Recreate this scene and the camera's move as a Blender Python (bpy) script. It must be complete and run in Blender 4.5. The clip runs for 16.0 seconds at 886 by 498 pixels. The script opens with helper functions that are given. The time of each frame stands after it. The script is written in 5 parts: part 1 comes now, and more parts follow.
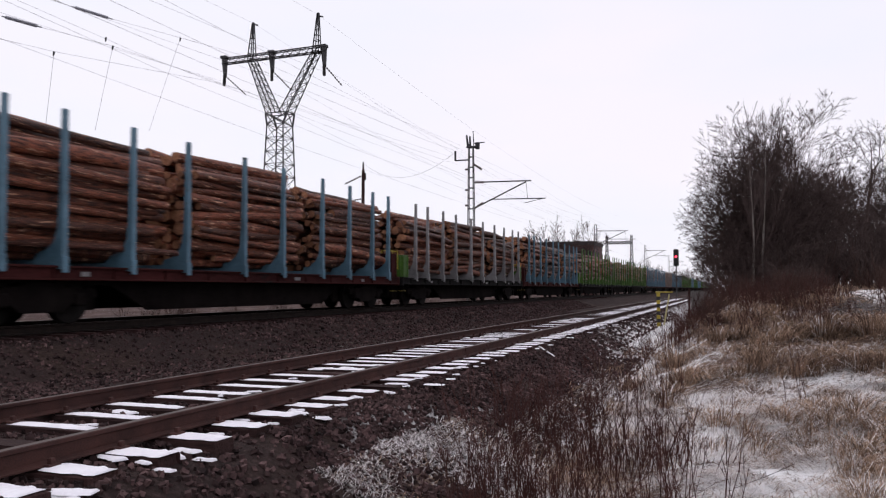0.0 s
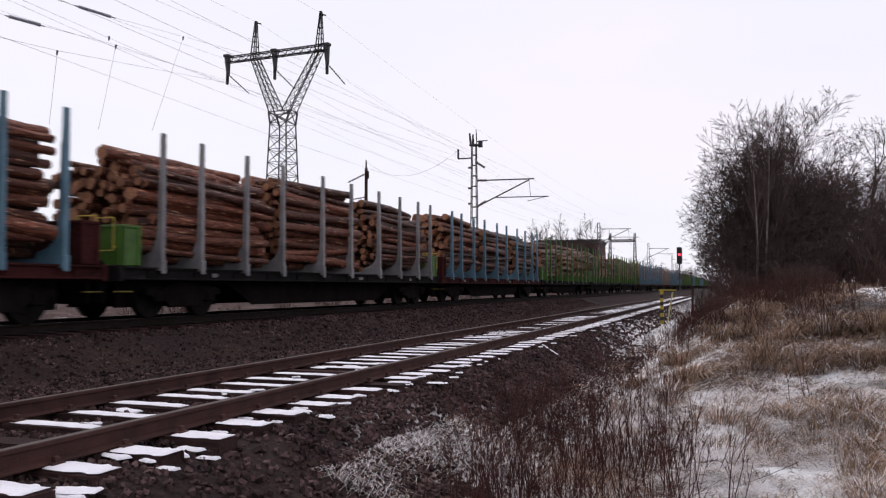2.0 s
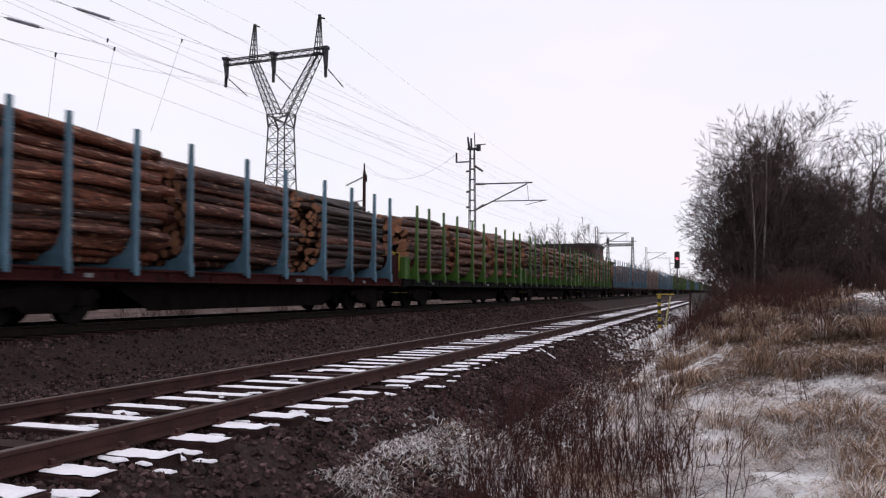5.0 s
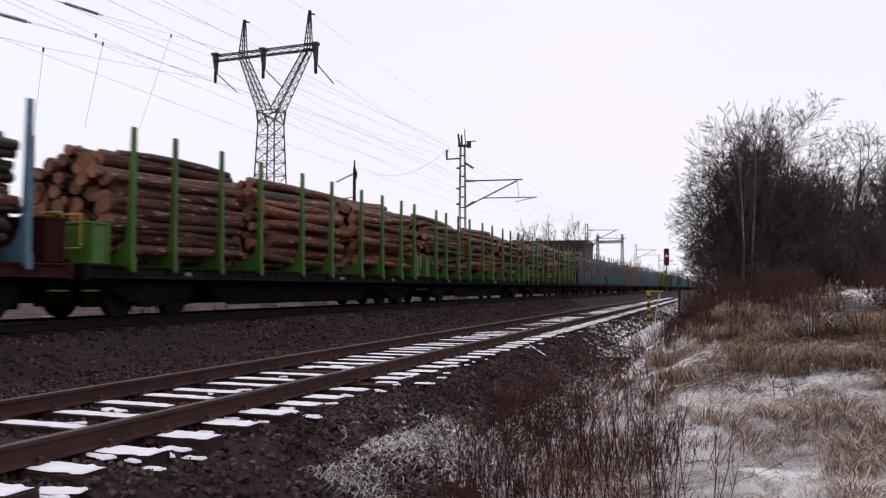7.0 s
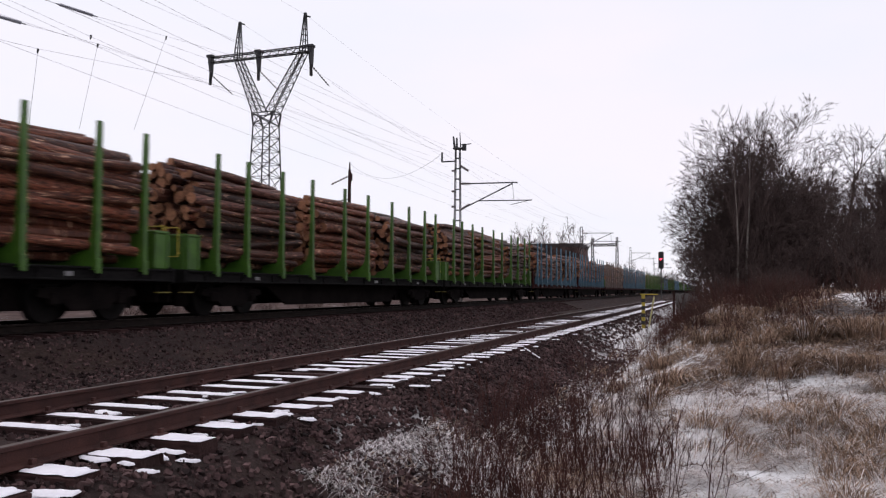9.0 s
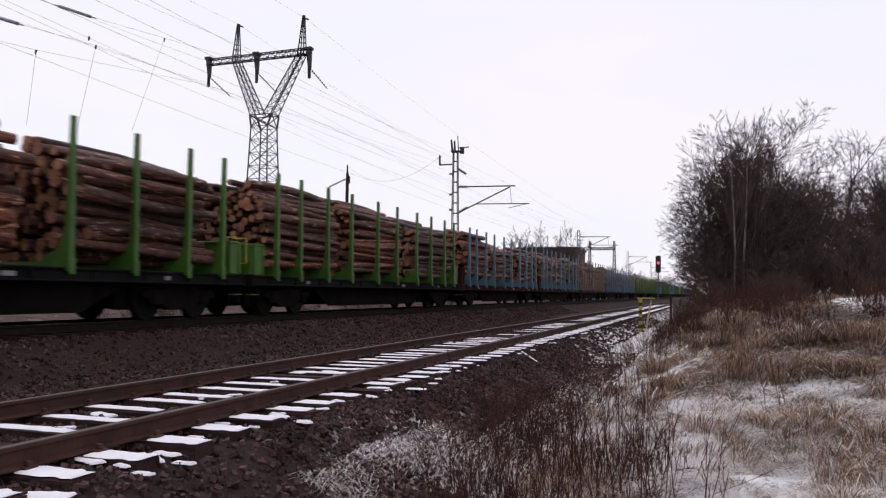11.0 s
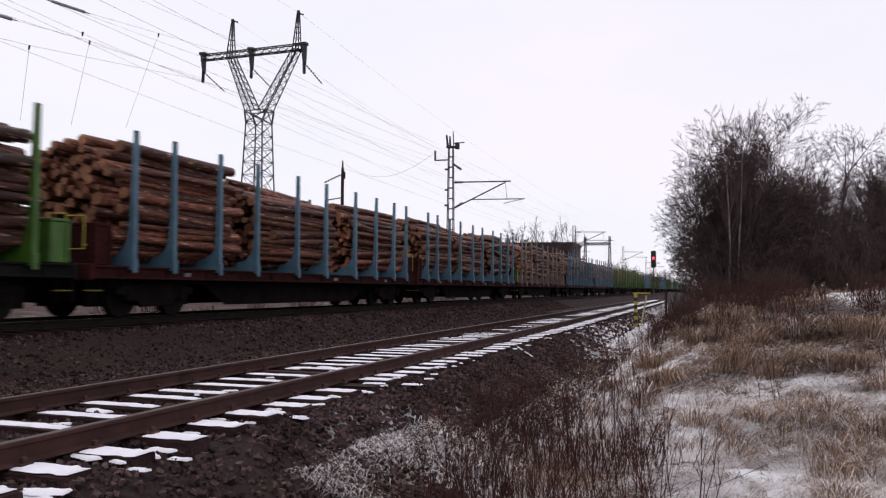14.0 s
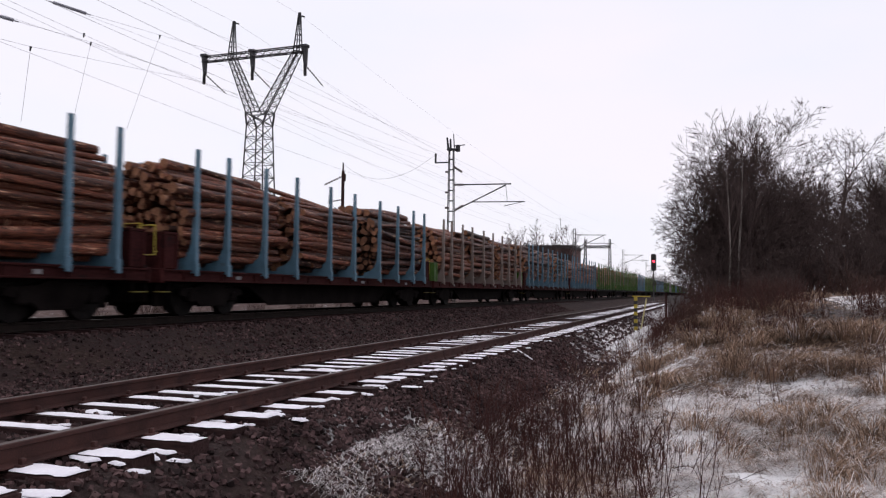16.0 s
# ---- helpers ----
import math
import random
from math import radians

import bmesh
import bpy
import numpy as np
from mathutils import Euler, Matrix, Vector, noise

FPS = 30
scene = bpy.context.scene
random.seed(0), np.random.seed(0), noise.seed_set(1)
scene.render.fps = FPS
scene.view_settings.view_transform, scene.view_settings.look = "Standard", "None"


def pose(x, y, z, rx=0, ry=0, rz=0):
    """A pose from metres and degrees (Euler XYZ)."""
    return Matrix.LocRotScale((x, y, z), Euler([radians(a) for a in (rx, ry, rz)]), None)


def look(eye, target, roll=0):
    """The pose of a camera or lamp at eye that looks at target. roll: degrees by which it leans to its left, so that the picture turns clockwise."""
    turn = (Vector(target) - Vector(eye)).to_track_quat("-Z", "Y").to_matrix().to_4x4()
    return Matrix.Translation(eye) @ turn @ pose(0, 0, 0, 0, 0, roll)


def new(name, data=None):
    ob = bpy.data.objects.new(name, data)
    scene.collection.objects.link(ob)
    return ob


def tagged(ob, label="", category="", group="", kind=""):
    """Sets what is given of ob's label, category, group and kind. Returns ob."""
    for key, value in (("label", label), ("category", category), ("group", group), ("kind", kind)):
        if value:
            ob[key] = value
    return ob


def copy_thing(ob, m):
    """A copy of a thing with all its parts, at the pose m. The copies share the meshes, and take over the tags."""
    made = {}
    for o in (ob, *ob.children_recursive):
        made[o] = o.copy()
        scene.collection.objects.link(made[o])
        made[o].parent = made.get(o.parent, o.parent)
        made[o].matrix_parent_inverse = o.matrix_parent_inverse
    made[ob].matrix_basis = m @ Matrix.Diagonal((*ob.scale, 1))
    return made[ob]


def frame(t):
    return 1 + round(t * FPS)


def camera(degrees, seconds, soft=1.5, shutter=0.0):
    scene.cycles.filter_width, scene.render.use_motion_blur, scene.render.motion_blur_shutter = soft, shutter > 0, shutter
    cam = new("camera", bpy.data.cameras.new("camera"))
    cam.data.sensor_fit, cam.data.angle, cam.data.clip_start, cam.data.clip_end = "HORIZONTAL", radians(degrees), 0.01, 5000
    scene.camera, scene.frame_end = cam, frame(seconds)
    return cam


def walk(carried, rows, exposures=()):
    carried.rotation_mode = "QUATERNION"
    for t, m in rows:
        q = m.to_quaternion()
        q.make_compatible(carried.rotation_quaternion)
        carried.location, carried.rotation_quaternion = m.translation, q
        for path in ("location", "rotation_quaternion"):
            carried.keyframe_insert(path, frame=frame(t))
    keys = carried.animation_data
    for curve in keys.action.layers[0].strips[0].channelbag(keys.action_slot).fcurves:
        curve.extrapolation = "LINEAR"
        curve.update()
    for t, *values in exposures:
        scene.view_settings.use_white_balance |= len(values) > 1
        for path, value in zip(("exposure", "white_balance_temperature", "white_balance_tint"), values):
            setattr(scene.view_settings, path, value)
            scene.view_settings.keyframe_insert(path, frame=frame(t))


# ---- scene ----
EYE = 0.677

# camera: hand-held, turning slightly about one spot
cam = camera(58.1, 16.0, soft=1.2, shutter=0.5)
walk(cam, [
    (0.0, pose(0, 0, EYE, 92.840, 0.004, 19.693)),
    (0.5, pose(0, 0, EYE, 92.682, -0.163, 19.896)),
    (1.0, pose(0, 0, EYE, 92.629, -0.121, 19.957)),
    (1.5, pose(0, 0, EYE, 92.664, 0.000, 19.931)),
    (2.0, pose(0, 0, EYE, 92.716, 0.069, 19.918)),
    (2.5, pose(0, 0, EYE, 92.785, 0.100, 19.909)),
    (3.0, pose(0, 0, EYE, 92.905, -0.043, 19.859)),
    (3.5, pose(0, 0, EYE, 92.976, -0.201, 19.915)),
    (4.0, pose(0, 0, EYE, 93.033, -0.045, 19.985)),
    (6.5, pose(0, 0, EYE, 92.756, -0.301, 19.208)),
    (7.0, pose(0, 0, EYE, 92.738, -0.165, 19.048)),
    (7.5, pose(0, 0, EYE, 92.804, -0.138, 18.946)),
    (8.0, pose(0, 0, EYE, 92.914, -0.316, 18.854)),
    (8.5, pose(0, 0, EYE, 92.959, -0.333, 18.745)),
    (9.0, pose(0, 0, EYE, 92.930, -0.281, 18.684)),
    (11.5, pose(0, 0, EYE, 93.177, -0.543, 18.462)),
    (12.0, pose(0, 0, EYE, 93.195, -0.428, 18.450)),
    (12.5, pose(0, 0, EYE, 93.159, -0.474, 18.436)),
    (13.0, pose(0, 0, EYE, 93.082, -0.571, 18.367)),
    (13.5, pose(0, 0, EYE, 92.936, -0.476, 18.268)),
    (14.0, pose(0, 0, EYE, 92.829, -0.382, 18.171)),
    (14.5, pose(0, 0, EYE, 92.820, -0.386, 18.164)),
    (15.0, pose(0, 0, EYE, 92.861, -0.511, 18.201)),
    (15.5, pose(0, 0, EYE, 92.931, -0.615, 18.192)),
    (16.0, pose(0, 0, EYE, 93.004, -0.596, 18.171)),
], exposures=((0.0, 0.06, 6500, 13), (16.0, 0.06, 6500, 13)))

# overcast winter sky
world = bpy.data.worlds.new("overcast_sky")
scene.world = world
world.use_nodes = True
wn = world.node_tree.nodes
wl = world.node_tree.links
wn.clear()
w_out = wn.new("ShaderNodeOutputWorld")
w_bg = wn.new("ShaderNodeBackground")
w_sky = wn.new("ShaderNodeTexSky")
w_sky.sky_type = 'NISHITA'
w_sky.sun_disc = False
w_sky.sun_elevation = radians(54)
w_sky.sun_rotation = radians(302)
w_tc = wn.new("ShaderNodeTexCoord")
w_map = wn.new("ShaderNodeMapping")
w_map.inputs["Scale"].default_value = (1.0, 1.0, 3.0)
w_noise = wn.new("ShaderNodeTexNoise")
w_noise.inputs["Scale"].default_value = 1.6
w_noise.inputs["Detail"].default_value = 5.0
w_ramp = wn.new("ShaderNodeValToRGB")
w_ramp.color_ramp.elements[0].position = 0.3
w_ramp.color_ramp.elements[0].color = (0.785, 0.83, 0.908, 1)
w_ramp.color_ramp.elements[1].position = 0.68
w_ramp.color_ramp.elements[1].color = (0.90, 0.864, 0.928, 1)
w_scale = wn.new("ShaderNodeVectorMath")
w_scale.operation = 'SCALE'
w_scale.inputs["Scale"].default_value = 0.07
w_mix = wn.new("ShaderNodeMixRGB")
w_mix.inputs["Fac"].default_value = 0.9
wl.new(w_tc.outputs["Generated"], w_map.inputs["Vector"])
wl.new(w_map.outputs["Vector"], w_noise.inputs["Vector"])
wl.new(w_noise.outputs["Fac"], w_ramp.inputs["Fac"])
wl.new(w_sky.outputs["Color"], w_scale.inputs[0])
wl.new(w_scale.outputs["Vector"], w_mix.inputs["Color1"])
wl.new(w_ramp.outputs["Color"], w_mix.inputs["Color2"])
wl.new(w_mix.outputs["Color"], w_bg.inputs["Color"])
w_bg.inputs["Strength"].default_value = 1.10
wl.new(w_bg.outputs["Background"], w_out.inputs["Surface"])

sun = new("sun", bpy.data.lights.new("sun", 'SUN'))
sun.data.energy = 0.5
sun.data.angle = radians(25)
sun.data.color = (1.0, 0.96, 0.92)
sun.matrix_world = look((-40, 25, 60), (0, 5, 0))


# ---------------------------------------------------------------- materials
def material(name, dark, light, scale=8.0, rough=0.8, metal=0.0, bump=0.3, fine=60.0, spread=(0.35, 0.65), stretch=(1, 1, 1),
             per_object=0.0, island=0.0, spots=None, spot_scale=2.0, spot_at=0.6, bump_distance=0.02, spec=0.5):
    m = bpy.data.materials.new(name)
    m.use_nodes = True
    n, l = m.node_tree.nodes, m.node_tree.links
    b = n["Principled BSDF"]
    tc = n.new("ShaderNodeTexCoord")
    mp = n.new("ShaderNodeMapping")
    mp.inputs["Scale"].default_value = stretch
    l.new(tc.outputs["Object"], mp.inputs["Vector"])
    info = n.new("ShaderNodeObjectInfo")
    shift = n.new("ShaderNodeVectorMath")
    shift.operation = 'MULTIPLY_ADD'
    comb = n.new("ShaderNodeCombineXYZ")
    for k in ("X", "Y", "Z"):
        l.new(info.outputs["Random"], comb.inputs[k])
    l.new(comb.outputs["Vector"], shift.inputs[0])
    shift.inputs[1].default_value = (37.0, 53.0, 71.0)
    l.new(mp.outputs["Vector"], shift.inputs[2])
    big = n.new("ShaderNodeTexNoise")
    big.inputs["Scale"].default_value = scale
    big.inputs["Detail"].default_value = 4.0
    small = n.new("ShaderNodeTexNoise")
    small.inputs["Scale"].default_value = fine
    small.inputs["Detail"].default_value = 6.0
    for t in (big, small):
        l.new(shift.outputs["Vector"], t.inputs["Vector"])
    mixf = n.new("ShaderNodeMath")
    mixf.operation = 'MULTIPLY_ADD'
    l.new(small.outputs["Fac"], mixf.inputs[0])
    mixf.inputs[1].default_value = 0.45
    half = n.new("ShaderNodeMath")
    half.operation = 'MULTIPLY'
    half.inputs[1].default_value = 0.55
    l.new(big.outputs["Fac"], half.inputs[0])
    l.new(half.outputs[0], mixf.inputs[2])
    ramp = n.new("ShaderNodeValToRGB")
    ramp.color_ramp.elements[0].position, ramp.color_ramp.elements[1].position = spread
    ramp.color_ramp.elements[0].color = (*dark, 1)
    ramp.color_ramp.elements[1].color = (*light, 1)
    l.new(mixf.outputs[0], ramp.inputs["Fac"])
    col = ramp.outputs["Color"]
    if per_object:
        hsv = n.new("ShaderNodeHueSaturation")
        mr = n.new("ShaderNodeMapRange")
        mr.inputs["To Min"].default_value = 1 - per_object
        mr.inputs["To Max"].default_value = 1 + per_object
        l.new(info.outputs["Random"], mr.inputs["Value"])
        l.new(mr.outputs["Result"], hsv.inputs["Value"])
        l.new(col, hsv.inputs["Color"])
        col = hsv.outputs["Color"]
    if island:
        geo = n.new("ShaderNodeNewGeometry")
        hs2 = n.new("ShaderNodeHueSaturation")
        mr2 = n.new("ShaderNodeMapRange")
        mr2.inputs["To Min"].default_value = 1 - island
        mr2.inputs["To Max"].default_value = 1 + island
        l.new(geo.outputs["Random Per Island"], mr2.inputs["Value"])
        l.new(mr2.outputs["Result"], hs2.inputs["Value"])
        l.new(col, hs2.inputs["Color"])
        col = hs2.outputs["Color"]
    if spots:
        sp = n.new("ShaderNodeTexNoise")
        sp.inputs["Scale"].default_value = spot_scale
        sp.inputs["Detail"].default_value = 7.0
        sp.inputs["Roughness"].default_value = 0.7
        l.new(shift.outputs["Vector"], sp.inputs["Vector"])
        cut = n.new("ShaderNodeMapRange")
        cut.inputs["From Min"].default_value = spot_at
        cut.inputs["From Max"].default_value = spot_at + 0.05
        l.new(sp.outputs["Fac"], cut.inputs["Value"])
        mx = n.new("ShaderNodeMixRGB")
        mx.inputs["Color2"].default_value = (*spots, 1)
        l.new(cut.outputs["Result"], mx.inputs["Fac"])
        l.new(col, mx.inputs["Color1"])
        col = mx.outputs["Color"]
    l.new(col, b.inputs["Base Color"])
    b.inputs["Roughness"].default_value = rough
    b.inputs["Metallic"].default_value = metal
    b.inputs["Specular IOR Level"].default_value = spec
    if bump:
        bp = n.new("ShaderNodeBump")
        bp.inputs["Strength"].default_value = bump
        bp.inputs["Distance"].default_value = bump_distance
        l.new(mixf.outputs[0], bp.inputs["Height"])
        l.new(bp.outputs["Normal"], b.inputs["Normal"])
    return m


def glowing(name, colour, strength):
    m = bpy.data.materials.new(name)
    m.use_nodes = True
    b = m.node_tree.nodes["Principled BSDF"]
    b.inputs["Base Color"].default_value = (*colour, 1)
    b.inputs["Emission Color"].default_value = (*colour, 1)
    b.inputs["Emission Strength"].default_value = strength
    return m


SNOW = material("snow", (0.76, 0.73, 0.78), (0.88, 0.86, 0.90), scale=6, fine=40, rough=0.7, bump=0.5, spec=0.2)
RAIL_RUST = material("rusty_rail", (0.024, 0.0095, 0.0085), (0.070, 0.027, 0.022), scale=5, fine=90, rough=0.75, bump=0.3, spec=0.25)
MAIN_RAIL = material("blackened_rail", (0.006, 0.0045, 0.004), (0.022, 0.015, 0.013), scale=5, fine=60, rough=0.85, bump=0.2, spec=0.1)
RAIL_TOP = material("rail_running_surface", (0.035, 0.022, 0.018), (0.085, 0.055, 0.046), scale=3, fine=70, rough=0.5, metal=0.4, bump=0.1)
SLEEPER = material("weathered_sleeper_wood", (0.013, 0.0055, 0.0055), (0.058, 0.028, 0.026), scale=6, fine=50, stretch=(1, 8, 8), rough=0.9, bump=0.5, per_object=0.3, spec=0.2)
STONE = material("ballast_stone", (0.0150, 0.0077, 0.0080), (0.094, 0.057, 0.055), scale=2.0, fine=25, rough=0.95, bump=0.4, island=0.75, spec=0.15)
LATTICE = material("galvanised_lattice", (0.018, 0.018, 0.020), (0.055, 0.053, 0.057), scale=1.5, fine=20, rough=0.6, metal=0.4, bump=0.0)
MAST_METAL = material("grey_mast_steel", (0.035, 0.034, 0.036), (0.10, 0.098, 0.10), scale=2, fine=20, rough=0.6, metal=0.4, bump=0.0)
WIRE = material("overhead_wire", (0.16, 0.14, 0.15), (0.24, 0.22, 0.23), scale=1, fine=5, rough=0.6, metal=0.3, bump=0.0)
PORCELAIN = material("brown_insulator", (0.05, 0.035, 0.035), (0.11, 0.08, 0.08), scale=4, fine=20, rough=0.35, bump=0.0)
# near-black on purpose: the shade beneath the wagons is put into these two colours
UNDERFRAME = material("shaded_underframe", (0.003, 0.0022, 0.0022), (0.012, 0.0090, 0.0085), scale=2, fine=30, rough=0.95, bump=0.3, spec=0.05)
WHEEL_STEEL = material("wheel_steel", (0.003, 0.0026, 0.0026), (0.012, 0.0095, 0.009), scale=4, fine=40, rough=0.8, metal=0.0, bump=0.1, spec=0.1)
RED_SILL = material("red_brown_wagon_paint", (0.018, 0.0035, 0.0036), (0.052, 0.0125, 0.012), scale=1.2, fine=18, stretch=(1, 0.3, 1), rough=0.85, spec=0.1, bump=0.1, per_object=0.15, spots=(0.012, 0.007, 0.007), spot_at=0.6)
GREY_SILL = material("dirty_grey_wagon_paint", (0.003, 0.0026, 0.0027), (0.013, 0.0115, 0.0115), scale=1.2, fine=18, stretch=(1, 0.3, 1), rough=0.85, spec=0.1, bump=0.1, per_object=0.15, spots=(0.02, 0.018, 0.018), spot_at=0.6)
BLUE_PAINT = material("blue_stake_paint", (0.044, 0.098, 0.138), (0.095, 0.185, 0.250), scale=2.5, fine=35, rough=0.55, bump=0.05, per_object=0.12, spots=(0.07, 0.06, 0.06), spot_scale=6, spot_at=0.63)
GREY_PAINT = material("grey_stake_steel", (0.11, 0.105, 0.11), (0.23, 0.22, 0.225), scale=2.5, fine=35, rough=0.55, bump=0.05, per_object=0.12, spots=(0.10, 0.07, 0.06), spot_scale=6, spot_at=0.62)
BROWN_PAINT = material("rust_brown_stake_paint", (0.13, 0.095, 0.08), (0.23, 0.175, 0.15), scale=2.5, fine=35, rough=0.6, bump=0.05, per_object=0.12, spots=(0.09, 0.05, 0.04), spot_scale=6, spot_at=0.6)
GREEN_PAINT = material("green_stake_paint", (0.020, 0.060, 0.004), (0.052, 0.130, 0.010), scale=2.5, fine=35, rough=0.5, bump=0.05, per_object=0.12, spots=(0.05, 0.05, 0.035), spot_scale=6, spot_at=0.64)
YELLOW = material("yellow_paint", (0.34, 0.25, 0.02), (0.55, 0.42, 0.04), scale=6, fine=40, rough=0.5, bump=0.05, spots=(0.12, 0.09, 0.05), spot_at=0.66)
WORN_YELLOW = material("worn_yellow_paint", (0.045, 0.034, 0.008), (0.24, 0.185, 0.022), scale=9, fine=40, rough=0.7, bump=0.05)
BLACK = material("black_paint", (0.010, 0.010, 0.010), (0.03, 0.028, 0.028), scale=6, fine=40, rough=0.6, bump=0.05)


# ---------------------------------------------------------------- small mesh tools
def finish(name, bm, mat, parent=None, smooth=False):
    me = bpy.data.meshes.new(name)
    bm.to_mesh(me)
    bm.free()
    for m in (mat if isinstance(mat, (list, tuple)) else (mat,)):
        me.materials.append(m)
    if smooth:
        me.shade_smooth()
    ob = new(name, me)
    if parent is not None:
        ob.parent = parent
    return ob


def part(name, bm, mat, parent, label="", smooth=False):
    return tagged(finish(name, bm, mat, parent, smooth), label)


def same_mesh(name, me, parent, m):
    ob = new(name, me)
    ob.parent = parent
    ob.matrix_basis = m
    return ob


def box(bm, x0, x1, y0, y1, z0, z1, bevel=0.0, mi=0):
    c = Matrix.Translation(((x0 + x1) / 2, (y0 + y1) / 2, (z0 + z1) / 2)) @ Matrix.Diagonal((x1 - x0, y1 - y0, z1 - z0, 1))
    r = bmesh.ops.create_cube(bm, size=1, matrix=c)
    vs = r["verts"]
    if bevel:
        es = {e for v in vs for e in v.link_edges}
        rb = bmesh.ops.bevel(bm, geom=list(es), offset=bevel, segments=1, affect='EDGES')
        vs = rb["verts"]
    if mi:
        for f in {f for v in vs for f in v.link_faces}:
            f.material_index = mi
    return vs


def tube(bm, a, b, r0, r1=None, n=6, caps=True):
    a, b = Vector(a), Vector(b)
    r1 = r0 if r1 is None else r1
    d = b - a
    if d.length < 1e-6:
        return
    q = d.to_track_quat('Z', 'Y').to_matrix()
    ra = [bm.verts.new(a + q @ Vector((r0 * math.cos(2 * math.pi * i / n), r0 * math.sin(2 * math.pi * i / n), 0))) for i in range(n)]
    rb = [bm.verts.new(b + q @ Vector((r1 * math.cos(2 * math.pi * i / n), r1 * math.sin(2 * math.pi * i / n), 0))) for i in range(n)]
    for i in range(n):
        bm.faces.new((ra[i], ra[(i + 1) % n], rb[(i + 1) % n], rb[i]))
    if caps:
        bm.faces.new(ra[::-1])
        bm.faces.new(rb)


def ribbed(bm, a, b, wide, thin, discs, n=8):
    """One turned body with evenly spaced discs, from a to b."""
    a, b = Vector(a), Vector(b)
    q = (b - a).to_track_quat('Z', 'Y').to_matrix()
    rings = []
    for k in range(discs):
        for u, r in ((0.0, thin), (0.05, wide), (0.5, wide * 0.55), (0.55, thin), (0.98, thin)):
            c = a.lerp(b, (k + u) / discs)
            rings.append([bm.verts.new(c + q @ Vector((r * math.cos(2 * math.pi * i / n), r * math.sin(2 * math.pi * i / n), 0))) for i in range(n)])
    for r0, r1 in zip(rings, rings[1:]):
        for i in range(n):
            bm.faces.new((r0[i], r0[(i + 1) % n], r1[(i + 1) % n], r1[i]))
    bm.faces.new(rings[0][::-1])
    bm.faces.new(rings[-1])


def bar(bm, a, b, w):
    tube(bm, a, b, w * 0.7, n=4)


def empty(name, x=0, y=0, z=0):
    e = new(name)
    e.location = (x, y, z)
    return e


def joined(name, verts, faces, mat, index=None, smooth=False):
    me = bpy.data.meshes.new(name)
    me.from_pydata(verts, [], faces)
    for m in (mat if isinstance(mat, (list, tuple)) else (mat,)):
        me.materials.append(m)
    if index is not None:
        me.polygons.foreach_set("material_index", index)
    if smooth:
        me.shade_smooth()
    return new(name, me)


# ---------------------------------------------------------------- the lie of the land
MAIN_X, SIDING_X = -13.0, -4.74
SIDING_Z = -0.253          # rail head of the siding; the main line's is 0
HALF = 0.787


def lerp_table(q, table):
    if q <= table[0][0]:
        return table[0][1]
    for (a, za), (b, zb) in zip(table, table[1:]):
        if q <= b:
            return za + (zb - za) * (q - a) / (b - a)
    return table[-1][1]


PROFILE = [(-400, -1.6), (-60, -0.75), (-30, -0.62), (-23, -0.80), (-19, -1.0), (-16.4, -0.85), (-15.0, -0.33), (-14.6, -0.26), (-11.4, -0.26), (-11.0, -0.33), (-9.9, -0.75),
           (-7.6, -0.68), (-6.6, -0.55), (-6.1, -0.47), (-5.6, -0.452), (-3.95, -0.452), (-3.55, -0.460), (-3.36, -0.490), (-3.2, -0.545), (-2.9, -0.71), (-1.8, -1.18), (-0.9, -1.28), (0.3, -1.12), (1.6, -0.95), (4.0, -0.75), (9.0, -0.35), (30, 0.3), (400, 2.0)]


def ground_z(x, y):
    z = lerp_table(x, PROFILE)
    k = min(max((x + 2.6) / 2.6, 0), 1)
    rise = min(max((y - 7) / 16, 0), 1)
    z += k * k * (3 - 2 * k) * rise * rise * (3 - 2 * rise) * 1.36
    if x < -16.5:
        z += 0.12 * noise.noise((x * 0.05, y * 0.05, 3))
    return z


def rough_z(x, y):
    z = ground_z(x, y)
    if -1.9 < x:
        a = min(1.0, (x + 1.9) / 1.0)
        z += a * (0.10 * noise.noise((x * 0.7, y * 0.7, 0)) + 0.07 * noise.noise((x * 2.3, y * 2.3, 5)) + 0.035 * noise.noise((x * 5.5, y * 5.5, 9)))
    elif x > -16:
        z += 0.03 * noise.noise((x * 1.6, y * 1.6, 2)) + 0.02 * noise.noise((x * 8, y * 8, 2))
    else:
        z += 0.08 * noise.noise((x * 0.6, y * 0.6, 0))
    return z


def spaced(start, stop, step, growth):
    out, v = [start], start
    while v < stop:
        v += step
        step *= growth
        out.append(v)
    return out


def build_ground():
    right = spaced(-2.0, 900, 0.09, 1.035)
    left = [-v for v in spaced(2.0, 17.0, 0.11, 1.0)] + [-17 - v for v in spaced(0.3, 1500, 0.3, 1.12)]
    xs = sorted(set(left[1:] + right))
    ys = [-v for v in spaced(0.3, 900, 0.5, 1.25)][::-1] + spaced(0.0, 2600, 0.11, 1.0125)
    verts = [(x, y, rough_z(x, y)) for y in ys for x in xs]
    nx = len(xs)
    faces = [(j * nx + i, j * nx + i + 1, (j + 1) * nx + i + 1, (j + 1) * nx + i) for j in range(len(ys) - 1) for i in range(nx - 1)]
    m = ground_material()
    ob = joined("ground", verts, faces, m, smooth=True)
    tagged(ob, "dark gravel and dead winter grass with thin patchy snow", "ground", kind="structure")


